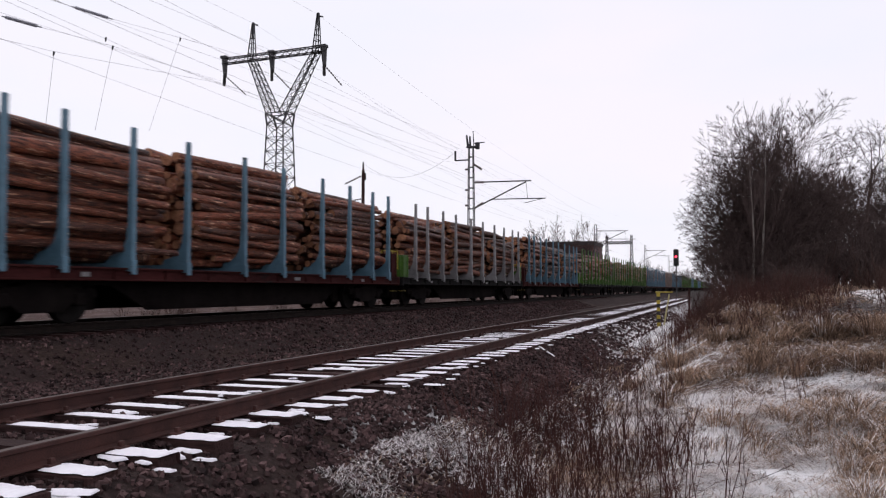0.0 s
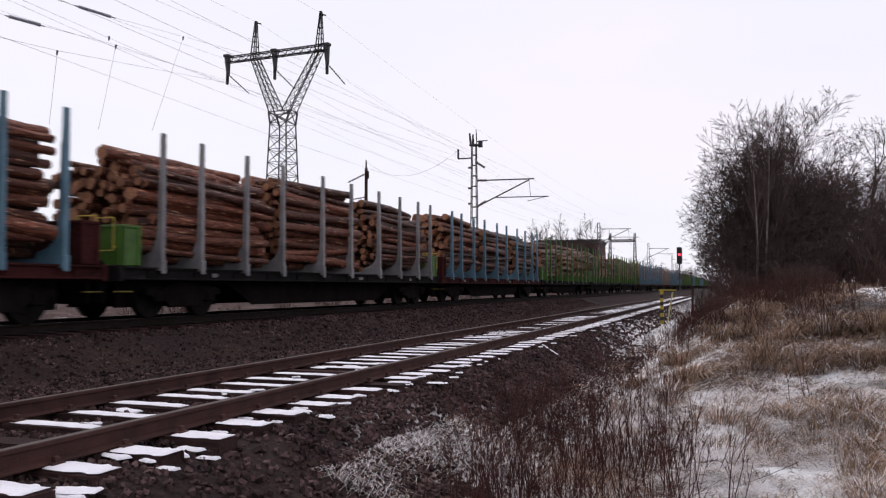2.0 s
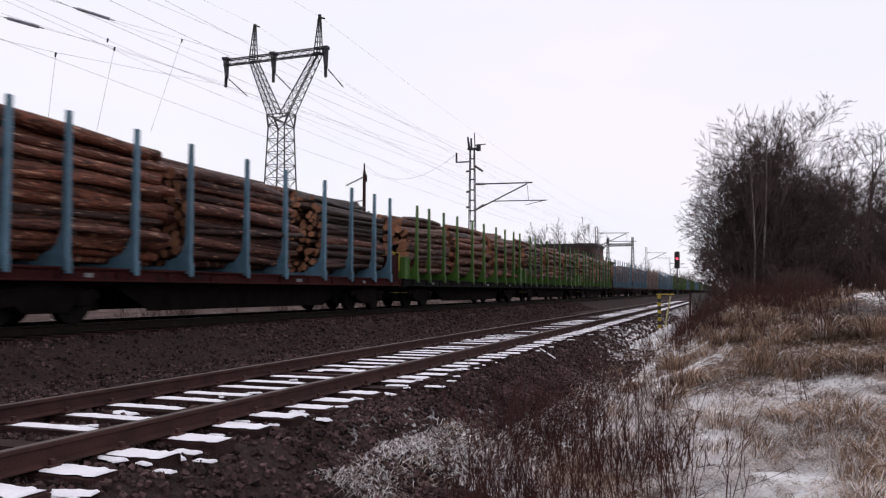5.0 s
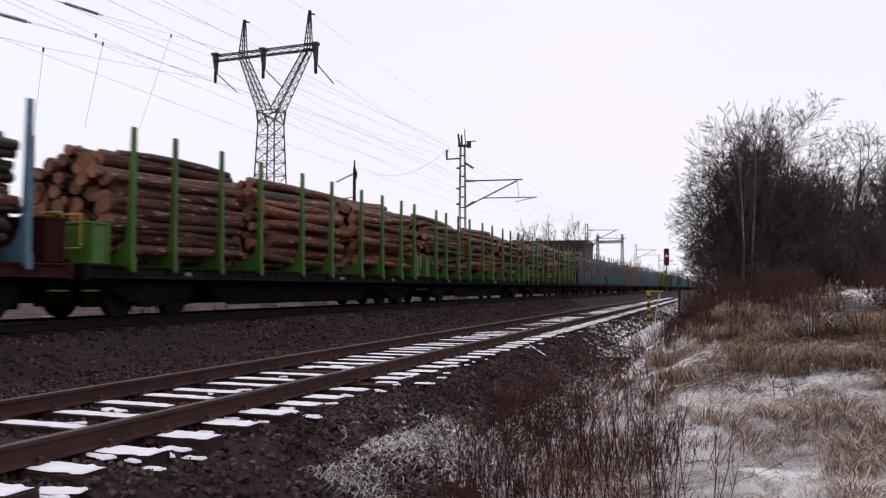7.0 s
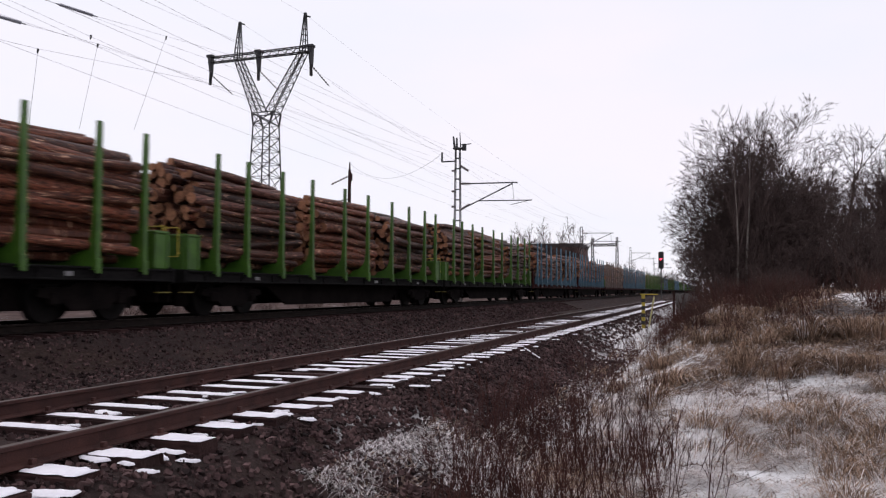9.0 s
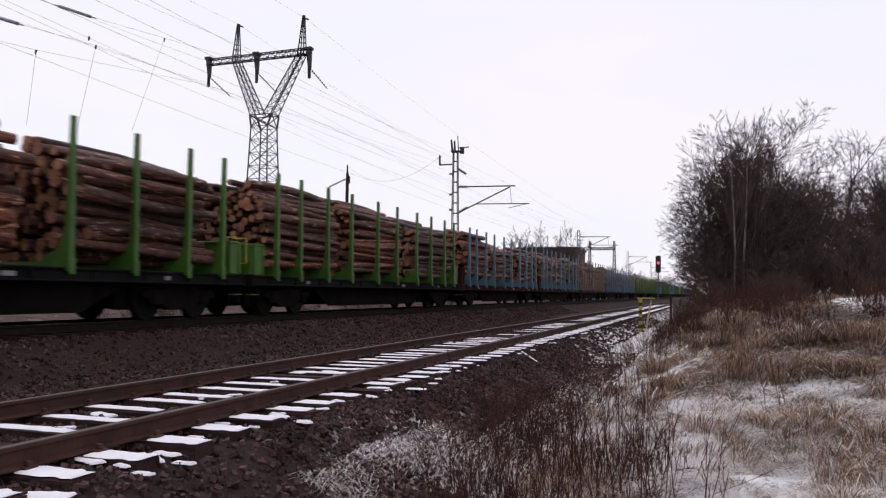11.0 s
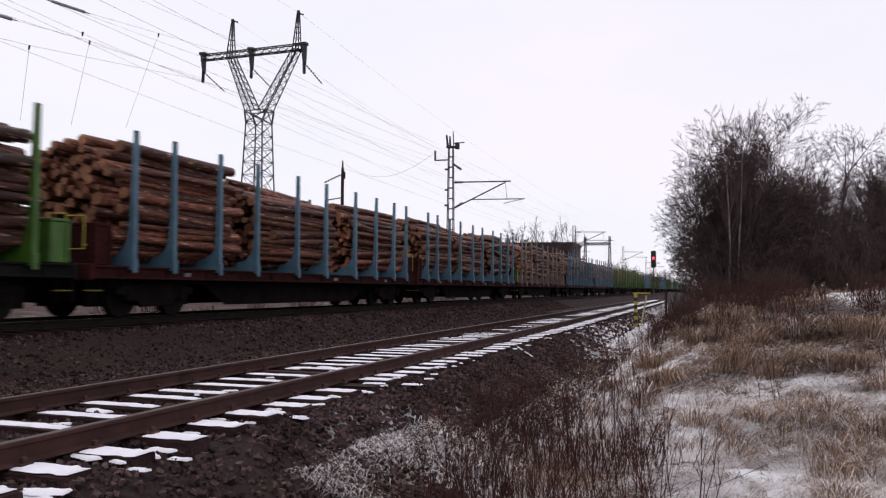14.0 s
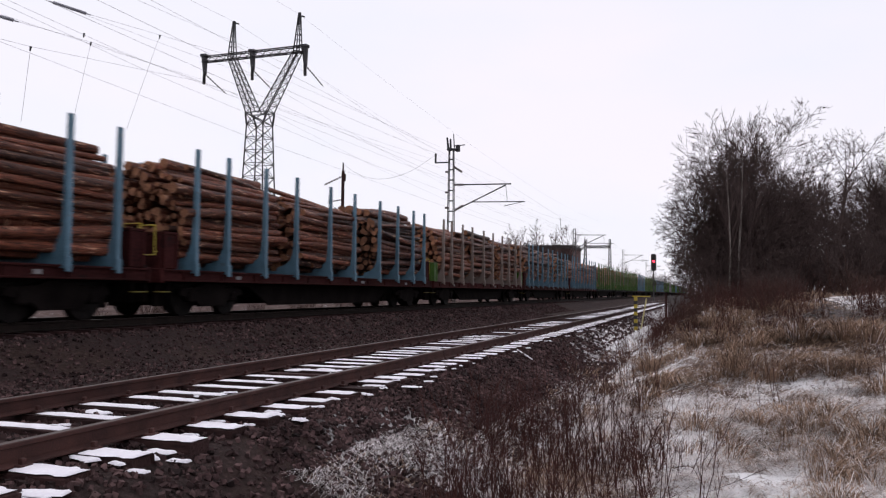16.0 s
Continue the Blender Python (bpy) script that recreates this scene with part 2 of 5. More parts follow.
def ground_material():
    m = bpy.data.materials.new("winter_ground")
    m.use_nodes = True
    n, l = m.node_tree.nodes, m.node_tree.links
    b = n["Principled BSDF"]
    tc = n.new("ShaderNodeTexCoord")
    sep = n.new("ShaderNodeSeparateXYZ")
    l.new(tc.outputs["Object"], sep.inputs[0])

    def tex(scale, detail=6, rough=0.6):
        t = n.new("ShaderNodeTexNoise")
        t.inputs["Scale"].default_value = scale
        t.inputs["Detail"].default_value = detail
        t.inputs["Roughness"].default_value = rough
        l.new(tc.outputs["Object"], t.inputs["Vector"])
        return t.outputs["Fac"]

    def ramp(fac, stops):
        r = n.new("ShaderNodeValToRGB")
        e = r.color_ramp.elements
        while len(e) < len(stops):
            e.new(0.5)
        for k, (p, c) in enumerate(stops):
            e[k].position = p
            e[k].color = (*c, 1)
        l.new(fac, r.inputs["Fac"])
        return r.outputs["Color"]

    def mixc(f, a, c):
        mx = n.new("ShaderNodeMixRGB")
        l.new(f, mx.inputs["Fac"])
        l.new(a, mx.inputs["Color1"])
        l.new(c, mx.inputs["Color2"])
        return mx.outputs["Color"]

    def rng(v, a, c, lo=0.0, hi=1.0):
        r = n.new("ShaderNodeMapRange")
        r.inputs["From Min"].default_value = a
        r.inputs["From Max"].default_value = c
        r.inputs["To Min"].default_value = lo
        r.inputs["To Max"].default_value = hi
        l.new(v, r.inputs["Value"])
        return r.outputs["Result"]

    def calc(op, a, c):
        t = n.new("ShaderNodeMath")
        t.operation = op
        for k, v in enumerate((a, c)):
            if isinstance(v, (int, float)):
                t.inputs[k].default_value = v
            else:
                l.new(v, t.inputs[k])
        return t.outputs[0]

    gravel = ramp(tex(22, 8, 0.75), [(0.3, (0.007, 0.0042, 0.0042)), (0.55, (0.037, 0.0225, 0.0208)), (0.75, (0.10, 0.063, 0.058))])
    brownish = ramp(tex(14, 8, 0.7), [(0.3, (0.010, 0.0055, 0.005)), (0.58, (0.050, 0.030, 0.0245)), (0.75, (0.13, 0.088, 0.073))])
    gravel = mixc(rng(tex(0.45, 4, 0.6), 0.46, 0.60), gravel, brownish)
    soil = ramp(tex(9, 8, 0.7), [(0.3, (0.030, 0.017, 0.014)), (0.48, (0.105, 0.066, 0.052)), (0.68, (0.26, 0.19, 0.15))])
    edge = calc('ADD', sep.outputs["X"], rng(tex(1.3), 0.2, 0.8, -0.9, 0.9))
    edge = calc('ADD', edge, calc('MULTIPLY', rng(sep.outputs["Y"], 5.2, 6.2, 0.0, 0.82), rng(sep.outputs["Y"], 7.6, 9.6, 1.0, 0.0)))
    drift = rng(sep.outputs["Y"], 13, 24, 0.0, 1.0)
    edge = calc('ADD', edge, calc('MULTIPLY', drift, rng(sep.outputs["X"], -3.6, -3.3)))
    grassy = rng(edge, -2.2, -1.5)
    far_left = rng(edge, -17.0, -16.2, 1.0, 0.0)
    fac = calc('MAXIMUM', grassy, far_left)
    field = ramp(tex(0.8, 8, 0.7), [(0.3, (0.022, 0.011, 0.0095)), (0.5, (0.062, 0.034, 0.029)), (0.72, (0.14, 0.098, 0.088))])
    base = mixc(far_left, mixc(fac, gravel, soil), field)
    snow_lie = calc('ADD', calc('MULTIPLY', tex(0.9, 3, 0.5), 0.34), calc('ADD', calc('MULTIPLY', tex(7, 9, 0.8), 0.42), calc('MULTIPLY', tex(38, 6, 0.7), 0.36)))
    off = calc('ABSOLUTE', calc('ADD', calc('ADD', sep.outputs["X"], 1.6), drift), 0)
    ditch = calc('MULTIPLY', rng(off, 0.5, 1.5, 0.055, 0.0), rng(sep.outputs["Y"], 11, 16))
    bank = calc('MULTIPLY', rng(sep.outputs["Y"], 10, 15, 0.0, -0.088), rng(sep.outputs["X"], -1.7, -0.9))
    verge = calc('MULTIPLY', rng(sep.outputs["Y"], 7.5, 12.5, 0.042, 0.034), rng(sep.outputs["X"], -1.2, -0.4, 0.8, 1.0))
    weedy = calc('MULTIPLY', rng(calc('ABSOLUTE', calc('ADD', sep.outputs["X"], 1.6), 0), 0.9, 1.5, -0.045, 0.0), rng(sep.outputs["Y"], 9, 11, 1.0, 0.0))
    verge = calc('ADD', verge, weedy)
    bank = calc('MULTIPLY', bank, rng(sep.outputs["Y"], 19, 21, 1.0, -0.8))
    snow_lie = calc('ADD', calc('ADD', snow_lie, verge), calc('ADD', ditch, bank))
    snow_lie = calc('ADD', snow_lie, calc('MULTIPLY', rng(sep.outputs["Y"], 26, 28.5, 0.0, -0.25), rng(sep.outputs["X"], -2.0, -1.0)))
    snow = rng(snow_lie, 0.540, 0.580)
    snow = calc('MULTIPLY', snow, rng(edge, -2.45, -1.6, 0.0, 1.0))
    spare = calc('MULTIPLY', rng(snow_lie, 0.69, 0.74), rng(edge, -9.9, -9.0, 0.0, 0.6))
    fieldsnow = calc('MULTIPLY', rng(snow_lie, 0.68, 0.74), far_left)
    snow = calc('MAXIMUM', calc('MAXIMUM', snow, spare), fieldsnow)
    white = ramp(tex(30), [(0.3, (0.78, 0.765, 0.77)), (0.7, (0.92, 0.905, 0.91))])
    l.new(mixc(snow, base, white), b.inputs["Base Color"])
    b.inputs["Roughness"].default_value = 0.95
    b.inputs["Specular IOR Level"].default_value = 0.15
    bp = n.new("ShaderNodeBump")
    bp.inputs["Strength"].default_value = 0.7
    bp.inputs["Distance"].default_value = 0.05
    l.new(tex(28, 8, 0.75), bp.inputs["Height"])
    l.new(bp.outputs["Normal"], b.inputs["Normal"])
    return m


# ---------------------------------------------------------------- tracks
RAIL_SHAPE = [(-0.075, 0.0), (0.075, 0.0), (0.075, 0.012), (0.012, 0.03), (0.012, 0.125), (0.036, 0.137), (0.036, 0.166), (0.028, 0.172),
              (-0.028, 0.172), (-0.036, 0.166), (-0.036, 0.137), (-0.012, 0.125), (-0.012, 0.03), (-0.075, 0.012)]


def rail(x, top, y0, y1, label, parent, steel=None, tall=0.172):
    bm = bmesh.new()
    rings = []
    for y in (y0, y1):
        rings.append([bm.verts.new((x + u, y, top - tall + v * tall / 0.172)) for u, v in RAIL_SHAPE])
    k = len(RAIL_SHAPE)
    for i in range(k):
        f = bm.faces.new((rings[0][i], rings[0][(i + 1) % k], rings[1][(i + 1) % k], rings[1][i]))
        if i in (7, 8, 9):
            f.material_index = 1
    bm.faces.new(rings[0][::-1])
    bm.faces.new(rings[1])
    bmesh.ops.recalc_face_normals(bm, faces=bm.faces)
    return part("rail", bm, [steel or RAIL_RUST, RAIL_TOP], parent, label)


def sleeper_mesh(seed):
    rnd = random.Random(seed)
    bm = bmesh.new()
    box(bm, -1.30, 1.30, -0.115, 0.115, -0.16, 0, 0.012)
    for v in bm.verts:
        v.co += Vector((rnd.uniform(-0.02, 0.02), rnd.uniform(-0.012, 0.012), rnd.uniform(-0.008, 0.004)))
    me = bpy.data.meshes.new("sleeper")
    bm.to_mesh(me)
    bm.free()
    me.materials.append(SLEEPER)
    return me


def snow_mesh(seed, x0, x1, wide=0.11, high=0.013):
    """A thin lens of snow with a ragged outline, x along the sleeper."""
    rnd = random.Random(seed)
    n = 9
    verts, faces = [], []
    for i in range(n + 1):
        u = i / n
        x = x0 + (x1 - x0) * u + rnd.uniform(-0.02, 0.02)
        end = 0.85 if i in (0, n) else 1.0
        a, b = wide * end * rnd.uniform(0.74, 1.05), wide * end * rnd.uniform(0.74, 1.05)
        h = high * rnd.uniform(0.7, 1.25) * (0.4 if i in (0, n) else 1)
        verts += [(x, -a, 0.001), (x, -a * 0.8, h * 0.8), (x, 0, h), (x, b * 0.8, h * 0.8), (x, b, 0.001)]
    for i in range(n):
        for j in range(4):
            p = i * 5 + j
            faces.append((p, p + 5, p + 6, p + 1))
    faces.append((0, 1, 2, 3, 4))
    e = n * 5
    faces.append((e + 4, e + 3, e + 2, e + 1, e))
    me = bpy.data.meshes.new("snow_patch")
    me.from_pydata(verts, [], faces)
    me.materials.append(SNOW)
    me.shade_smooth()
    return me


NEAR_SLEEPERS = [1.66, 2.21, 2.75, 3.28, 3.81, 4.30, 4.90, 5.48, 6.02, 6.60, 7.05, 7.64, 8.16, 8.74, 9.19, 9.68, 10.21, 10.74]


def build_tracks():
    siding = tagged(empty("siding_track", SIDING_X, 0, SIDING_Z), "rusty siding track on snow-dusted wooden sleepers", "railway track", kind="structure")
    for side in (-HALF, HALF):
        rail(side, 0, -40, 420, "rusty steel rail", siding, None, 0.138)
    for i in range(165):
        y = NEAR_SLEEPERS[i] if i < len(NEAR_SLEEPERS) else NEAR_SLEEPERS[-1] + (i - len(NEAR_SLEEPERS) + 1) * 0.535
        r = random.Random(i)
        me = SLEEPERS[i % len(SLEEPERS)]
        s = same_mesh("sleeper", me, siding, pose(r.uniform(-0.05, 0.05), y + (r.uniform(-0.03, 0.03) if y > 10.8 else 0), -0.145 + r.uniform(-0.006, 0.004), 0, 0, r.uniform(-1.2, 1.2)))
        for kind in (0, 1):
            if r.random() < (0.96 if kind else (0.9 if y < 14 else 0.6)):
                pool = SNOW_OUT if kind else SNOW_MID
                same_mesh("snow_patch", pool[r.randrange(len(pool))], s, pose(0, 0, 0.0))
        for _ in range(6 if y < 12 else (5 if y < 28 else 0)):
            if r.random() < 0.6:
                bx = r.choice((r.uniform(0.95, 1.42), r.uniform(0.85, 1.3), r.uniform(-0.62, 0.6), r.uniform(-0.6, 0.5)))
                by = y + 0.27 + r.uniform(-0.12, 0.12)
                k = r.choice((r.uniform(0.22, 0.5), r.uniform(0.35, 0.8)))
                same_mesh("snow_patch", SNOW_LUMP[r.randrange(4)], siding, pose(bx, by, rough_z(SIDING_X + bx, by) - SIDING_Z + 0.026, 0, 0, r.uniform(-40, 40)) @ Matrix.Diagonal((k, k, 1, 1)))
        if y < 26:
            for sx in (-HALF, HALF):
                for du in (-0.11, 0.11):
                    same_mesh("spike", SPIKE, s, pose(sx + du, r.uniform(-0.03, 0.03), 0))
    for i in range(40):
        s = same_mesh("sleeper", SLEEPERS[i % len(SLEEPERS)], siding, pose(0.02 * (i % 3 - 1), 1.11 - i * 0.545, -0.145, 0, 0, i % 5 * 0.4 - 0.8))
        same_mesh("snow_patch", SNOW_OUT[i % 6], s, pose(0, 0, 0))
        same_mesh("snow_patch", SNOW_MID[i % 5], s, pose(0, 0, 0))
    main = tagged(empty("main_track", MAIN_X, 0, 0), "main line track on dark crushed stone ballast", "railway track", kind="structure")
    for side in (-HALF, HALF):
        rail(side, 0, -40, 900, "dark steel rail", main, MAIN_RAIL)
    for i in range(160):
        same_mesh("sleeper", SLEEPERS[i % len(SLEEPERS)], main, pose(0, -16.6 + i * 0.62, -0.185))


SLEEPERS = [sleeper_mesh(k) for k in range(6)]
SNOW_OUT = [snow_mesh(20 + k, 0.85 + 0.015 * (k % 3), 1.295 - 0.02 * (k % 2), 0.113) for k in range(6)]
SNOW_MID = [snow_mesh(40 + k, -0.70 + 0.06 * (k % 3), 0.10 + 0.2 * (k % 3), 0.08) for k in range(6)]


SNOW_LUMP = [snow_mesh(70 + k, -0.22, 0.22, 0.10, 0.016) for k in range(4)]


def spike_mesh():
    bm = bmesh.new()
    box(bm, -0.035, 0.035, -0.05, 0.05, 0, 0.025, 0.006)
    box(bm, -0.018, 0.018, -0.018, 0.018, 0.02, 0.06, 0.004)
    me = bpy.data.meshes.new("spike")
    bm.to_mesh(me)
    bm.free()
    me.materials.append(RAIL_RUST)
    return me


SPIKE = spike_mesh()


# ---------------------------------------------------------------- timber train
PITCH = 19.08
STAKES = [0.0, 1.38, 3.19, 4.97, 7.26, 9.14, 11.39, 13.21, 15.02, 16.40]
DECK, TOP, SIDE = 1.11, 4.03, 1.40
# where the first stake of the first wagon is along the line
TRAIN = [(0.0, 10.17), (1.5, -1.18), (2.5, -8.70), (3.5, -16.37), (4.0, -20.20), (6.3, -38.11), (7.0, -43.60), (8.0, -51.50), (9.0, -59.46), (11.5, -79.57), (13.5, -96.14), (14.5, -104.60), (16.0, -117.26)]


def bark(name, dark, light, peeled_glint):
    # pale streaks: peeled patches, and sky glints on the logs painted in as colour
    m = material(name, dark, light, scale=2.2, fine=14, stretch=(1.6, 9, 1.6), rough=0.55, bump=1.0, spread=(0.40, 0.60), per_object=0.65, spots=peeled_glint, spot_scale=1.2, spot_at=0.585, spec=0.24)
    return m


BARK_ORANGE = bark("pine_bark", (0.010, 0.0034, 0.0026), (0.195, 0.060, 0.033), (0.60, 0.34, 0.22))
BARK_BROWN = bark("brown_bark", (0.007, 0.0026, 0.0022), (0.115, 0.041, 0.028), (0.50, 0.29, 0.20))
BARK_DARK = bark("dark_spruce_bark", (0.009, 0.0044, 0.0034), (0.052, 0.026, 0.019), (0.20, 0.125, 0.095))
CUT = material("sawn_log_end", (0.10, 0.038, 0.022), (0.38, 0.185, 0.105), scale=3, fine=25, rough=0.85, bump=0.2, per_object=0.35, spec=0.2)


def log_geometry(rnd, n=11, rings=5):
    """A unit log along y, 1 m long and of 1 m radius before scaling, bent and tapered."""
    bend = rnd.uniform(-0.9, 0.9), rnd.uniform(-0.7, 0.7)
    taper = rnd.uniform(-0.2, 0.2)
    lumps = [rnd.uniform(0.92, 1.08) for _ in range(n)]
    verts, faces, idx = [], [], []
    for j in range(rings):
        u = j / (rings - 1)
        w = math.sin(math.pi * u)
        r = 1 + taper * 1.5 * (u - 0.5) + rnd.uniform(-0.06, 0.06)
        for i in range(n):
            a = 2 * math.pi * i / n
            k = r * lumps[i]
            verts.append((k * math.cos(a) + bend[0] * w, u - 0.5, k * math.sin(a) + bend[1] * w))
    for j in range(rings - 1):
        for i in range(n):
            faces.append((j * n + i, (j + 1) * n + i, (j + 1) * n + (i + 1) % n, j * n + (i + 1) % n))
            idx.append(0)
    faces.append(tuple(range(n)))
    faces.append(tuple(range((rings - 1) * n, rings * n))[::-1])
    idx += [1, 1]
    return verts, faces, idx


def log_mesh(seed, bark_mat):
    v, f, i = log_geometry(random.Random(seed))
    me = bpy.data.meshes.new("log")
    me.from_pydata(v, [], f)
    me.materials.append(bark_mat)
    me.materials.append(CUT)
    me.polygons.foreach_set("material_index", i)
    for p in me.polygons:
        p.use_smooth = len(p.vertices) == 4
    return me


LOGS = {b: [log_mesh(100 + 7 * k + 50 * j, m) for k in range(6)] for j, (b, m) in enumerate((("orange", BARK_ORANGE), ("brown", BARK_BROWN), ("dark", BARK_DARK)))}


def log_stack(seed, tone, singles, length, top, girth=0.093):
    """A bundle of round logs, its near end at y = 0; the logs that show are pieces of their own, the rest one mass."""
    rnd = random.Random(seed)
    stack = tagged(empty("log_stack"), {"orange": "stack of reddish pine logs between the wagon stakes", "brown": "stack of brown debarked logs between the wagon stakes",
                                        "dark": "stack of dark spruce logs between the wagon stakes"}[tone], "log stack", "log stacks on the train")
    size = girth * rnd.uniform(0.9, 1.1)
    z, row = DECK + 0.26 + size * 1.5, 0
    mass_v, mass_f, mass_i = [], [], []

    def lay(m):
        v, f, i = log_geometry(rnd, 8, 2)
        b = len(mass_v)
        mass_v.extend(tuple(m @ Vector(p)) for p in v)
        mass_f.extend(tuple(b + q for q in g) for g in f)
        mass_i.extend(i)

    # the lowest logs lie on the bolsters, inside the curved feet of the stakes
    for k in range(8):
        lay(pose(-0.66 + k * 0.185, length / 2 + rnd.gauss(0, 0.1), DECK + 0.20, 0, 0, rnd.gauss(0, 0.4)) @ Matrix.Diagonal((0.095, length * 0.97, 0.095, 1)))
    while True:
        crown = top - z
        if crown < 0:
            break
        half = 1.28 if crown > 0.5 else 1.26 * max(0.12, crown / 0.5) ** 0.6
        x = half - size * rnd.uniform(0.9, 1.3)
        first, column = True, row % 2
        while x > -half:
            r = size * rnd.choice((0.75, 0.85, 0.95, 1.05, 1.15, 1.4))
            if crown < 0.2:
                r *= rnd.uniform(0.9, 1.15)
            ln = length * rnd.uniform(0.93, 1.03)
            y = length / 2 + rnd.gauss(0, 0.13)
            yaw, pitch_ = rnd.gauss(0, 1.5), rnd.gauss(0, 1.4)
            if rnd.random() < 0.10:
                pitch_ += rnd.choice((-1, 1)) * rnd.uniform(1.5, 3.0)
            if crown < 0.25:
                yaw, pitch_ = rnd.gauss(0, 2.2), rnd.gauss(0, 1.0)
            zz = z + (0.5 * size if column % 2 else -0.5 * size) + rnd.uniform(-0.05, 0.05)
            column += 1
            if first and crown > 0.3 and rnd.random() < 0.13:
                first = False
                x -= r * 1.9
                continue
            xx = min(x, 1.30 - r)
            if first and rnd.random() < 0.55:
                xx -= rnd.uniform(0.05, 0.26)
            if rnd.random() < (0.12 if crown > 0.3 else 0.4):
                ln *= rnd.uniform(0.66, 0.9)
                y += rnd.uniform(-0.45, 0.45)
            if crown < 0.3:
                y += rnd.gauss(0, 0.12)
            m = pose(xx, y, zz, pitch_, 0, yaw) @ pose(0, 0, 0, 0, rnd.uniform(0, 360), 0) @ Matrix.Diagonal((r, ln, r, 1))
            kind = tone if rnd.random() < 0.82 else rnd.choice(("orange", "brown"))
            near = first or x > half - 3.8 * size or crown < 0.17
            if singles and near:
                same_mesh("log", LOGS[kind][rnd.randrange(6)], stack, m)
            else:
                lay(m)
            first = False
            x -= r * 1.9 + rnd.choice((0, 0.01, 0.03, 0.06))
        z += size * 1.85
        row += 1
    # a few stout logs left proud on the crown of the load
    for k in range(rnd.choice((0, 1, 1, 2, 3))):
        r = rnd.uniform(0.10, 0.15)
        m = pose(rnd.uniform(-0.3, 1.0), length / 2 + rnd.gauss(0, 0.25), top - 0.06 + rnd.uniform(-0.05, 0.04), rnd.gauss(0, 0.8), 0, rnd.gauss(0, 2.0)) @ Matrix.Diagonal((r, length * rnd.uniform(0.85, 1.02), r, 1))
        if singles:
            same_mesh("log", LOGS[tone][rnd.randrange(6)], stack, m)
        else:
            lay(m)
    me = bpy.data.meshes.new("log_core")
    me.from_pydata(mass_v, [], mass_f)
    me.materials.append({"orange": BARK_ORANGE, "brown": BARK_BROWN, "dark": BARK_DARK}[tone])
    me.materials.append(CUT)
    me.polygons.foreach_set("material_index", mass_i)
    ob = new("log_core", me)
    ob.parent = stack
    tagged(ob, kind="stuff")
    return stack


def stake_mesh(paint, side):
    bm = bmesh.new()
    pts = [(1.43, DECK - 0.07), (1.43, DECK + 0.9), (1.415, TOP), (1.335, TOP), (1.315, DECK + 0.95), (1.29, DECK + 0.62), (1.20, DECK + 0.42), (1.05, DECK + 0.30), (0.80, DECK + 0.22), (0.74, DECK + 0.105), (0.74, DECK + 0.0), (1.30, DECK), (1.30, DECK - 0.07)]
    a = [bm.verts.new((side * x, -0.065 * (0.75 if z > 3 else 1.0), z)) for x, z in pts]
    b = [bm.verts.new((side * x, 0.065 * (0.75 if z > 3 else 1.0), z)) for x, z in pts]
    k = len(pts)
    bm.faces.new(a)
    bm.faces.new(b[::-1])
    for i in range(k):
        bm.faces.new((a[i], b[i], b[(i + 1) % k], a[(i + 1) % k]))
    # foot plate riveted on the sill
    box(bm, min(side * 1.43, side * 1.465), max(side * 1.43, side * 1.465), -0.075, 0.075, DECK - 0.14, DECK + 0.16, 0.012)
    bmesh.ops.recalc_face_normals(bm, faces=bm.faces)
    me = bpy.data.meshes.new("stake")
    bm.to_mesh(me)
    bm.free()
    me.materials.append(paint)
    return me


def wheelset_mesh():
    bm = bmesh.new()
    tube(bm, (-0.9, 0, 0), (0.9, 0, 0), 0.08, n=10)
    for s in (-1, 1):
        tube(bm, (s * 0.72, 0, 0), (s * 0.86, 0, 0), 0.46, n=28)
        tube(bm, (s * 0.715, 0, 0), (s * 0.745, 0, 0), 0.49, n=28)
        tube(bm, (s * 0.86, 0, 0), (s * 0.875, 0, 0), 0.30, n=20)
        tube(bm, (s * 0.86, 0, 0), (s * 0.91, 0, 0), 0.11, n=12)
    me = bpy.data.meshes.new("wheelset")
    bm.to_mesh(me)
    bm.free()
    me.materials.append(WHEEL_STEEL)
    return me


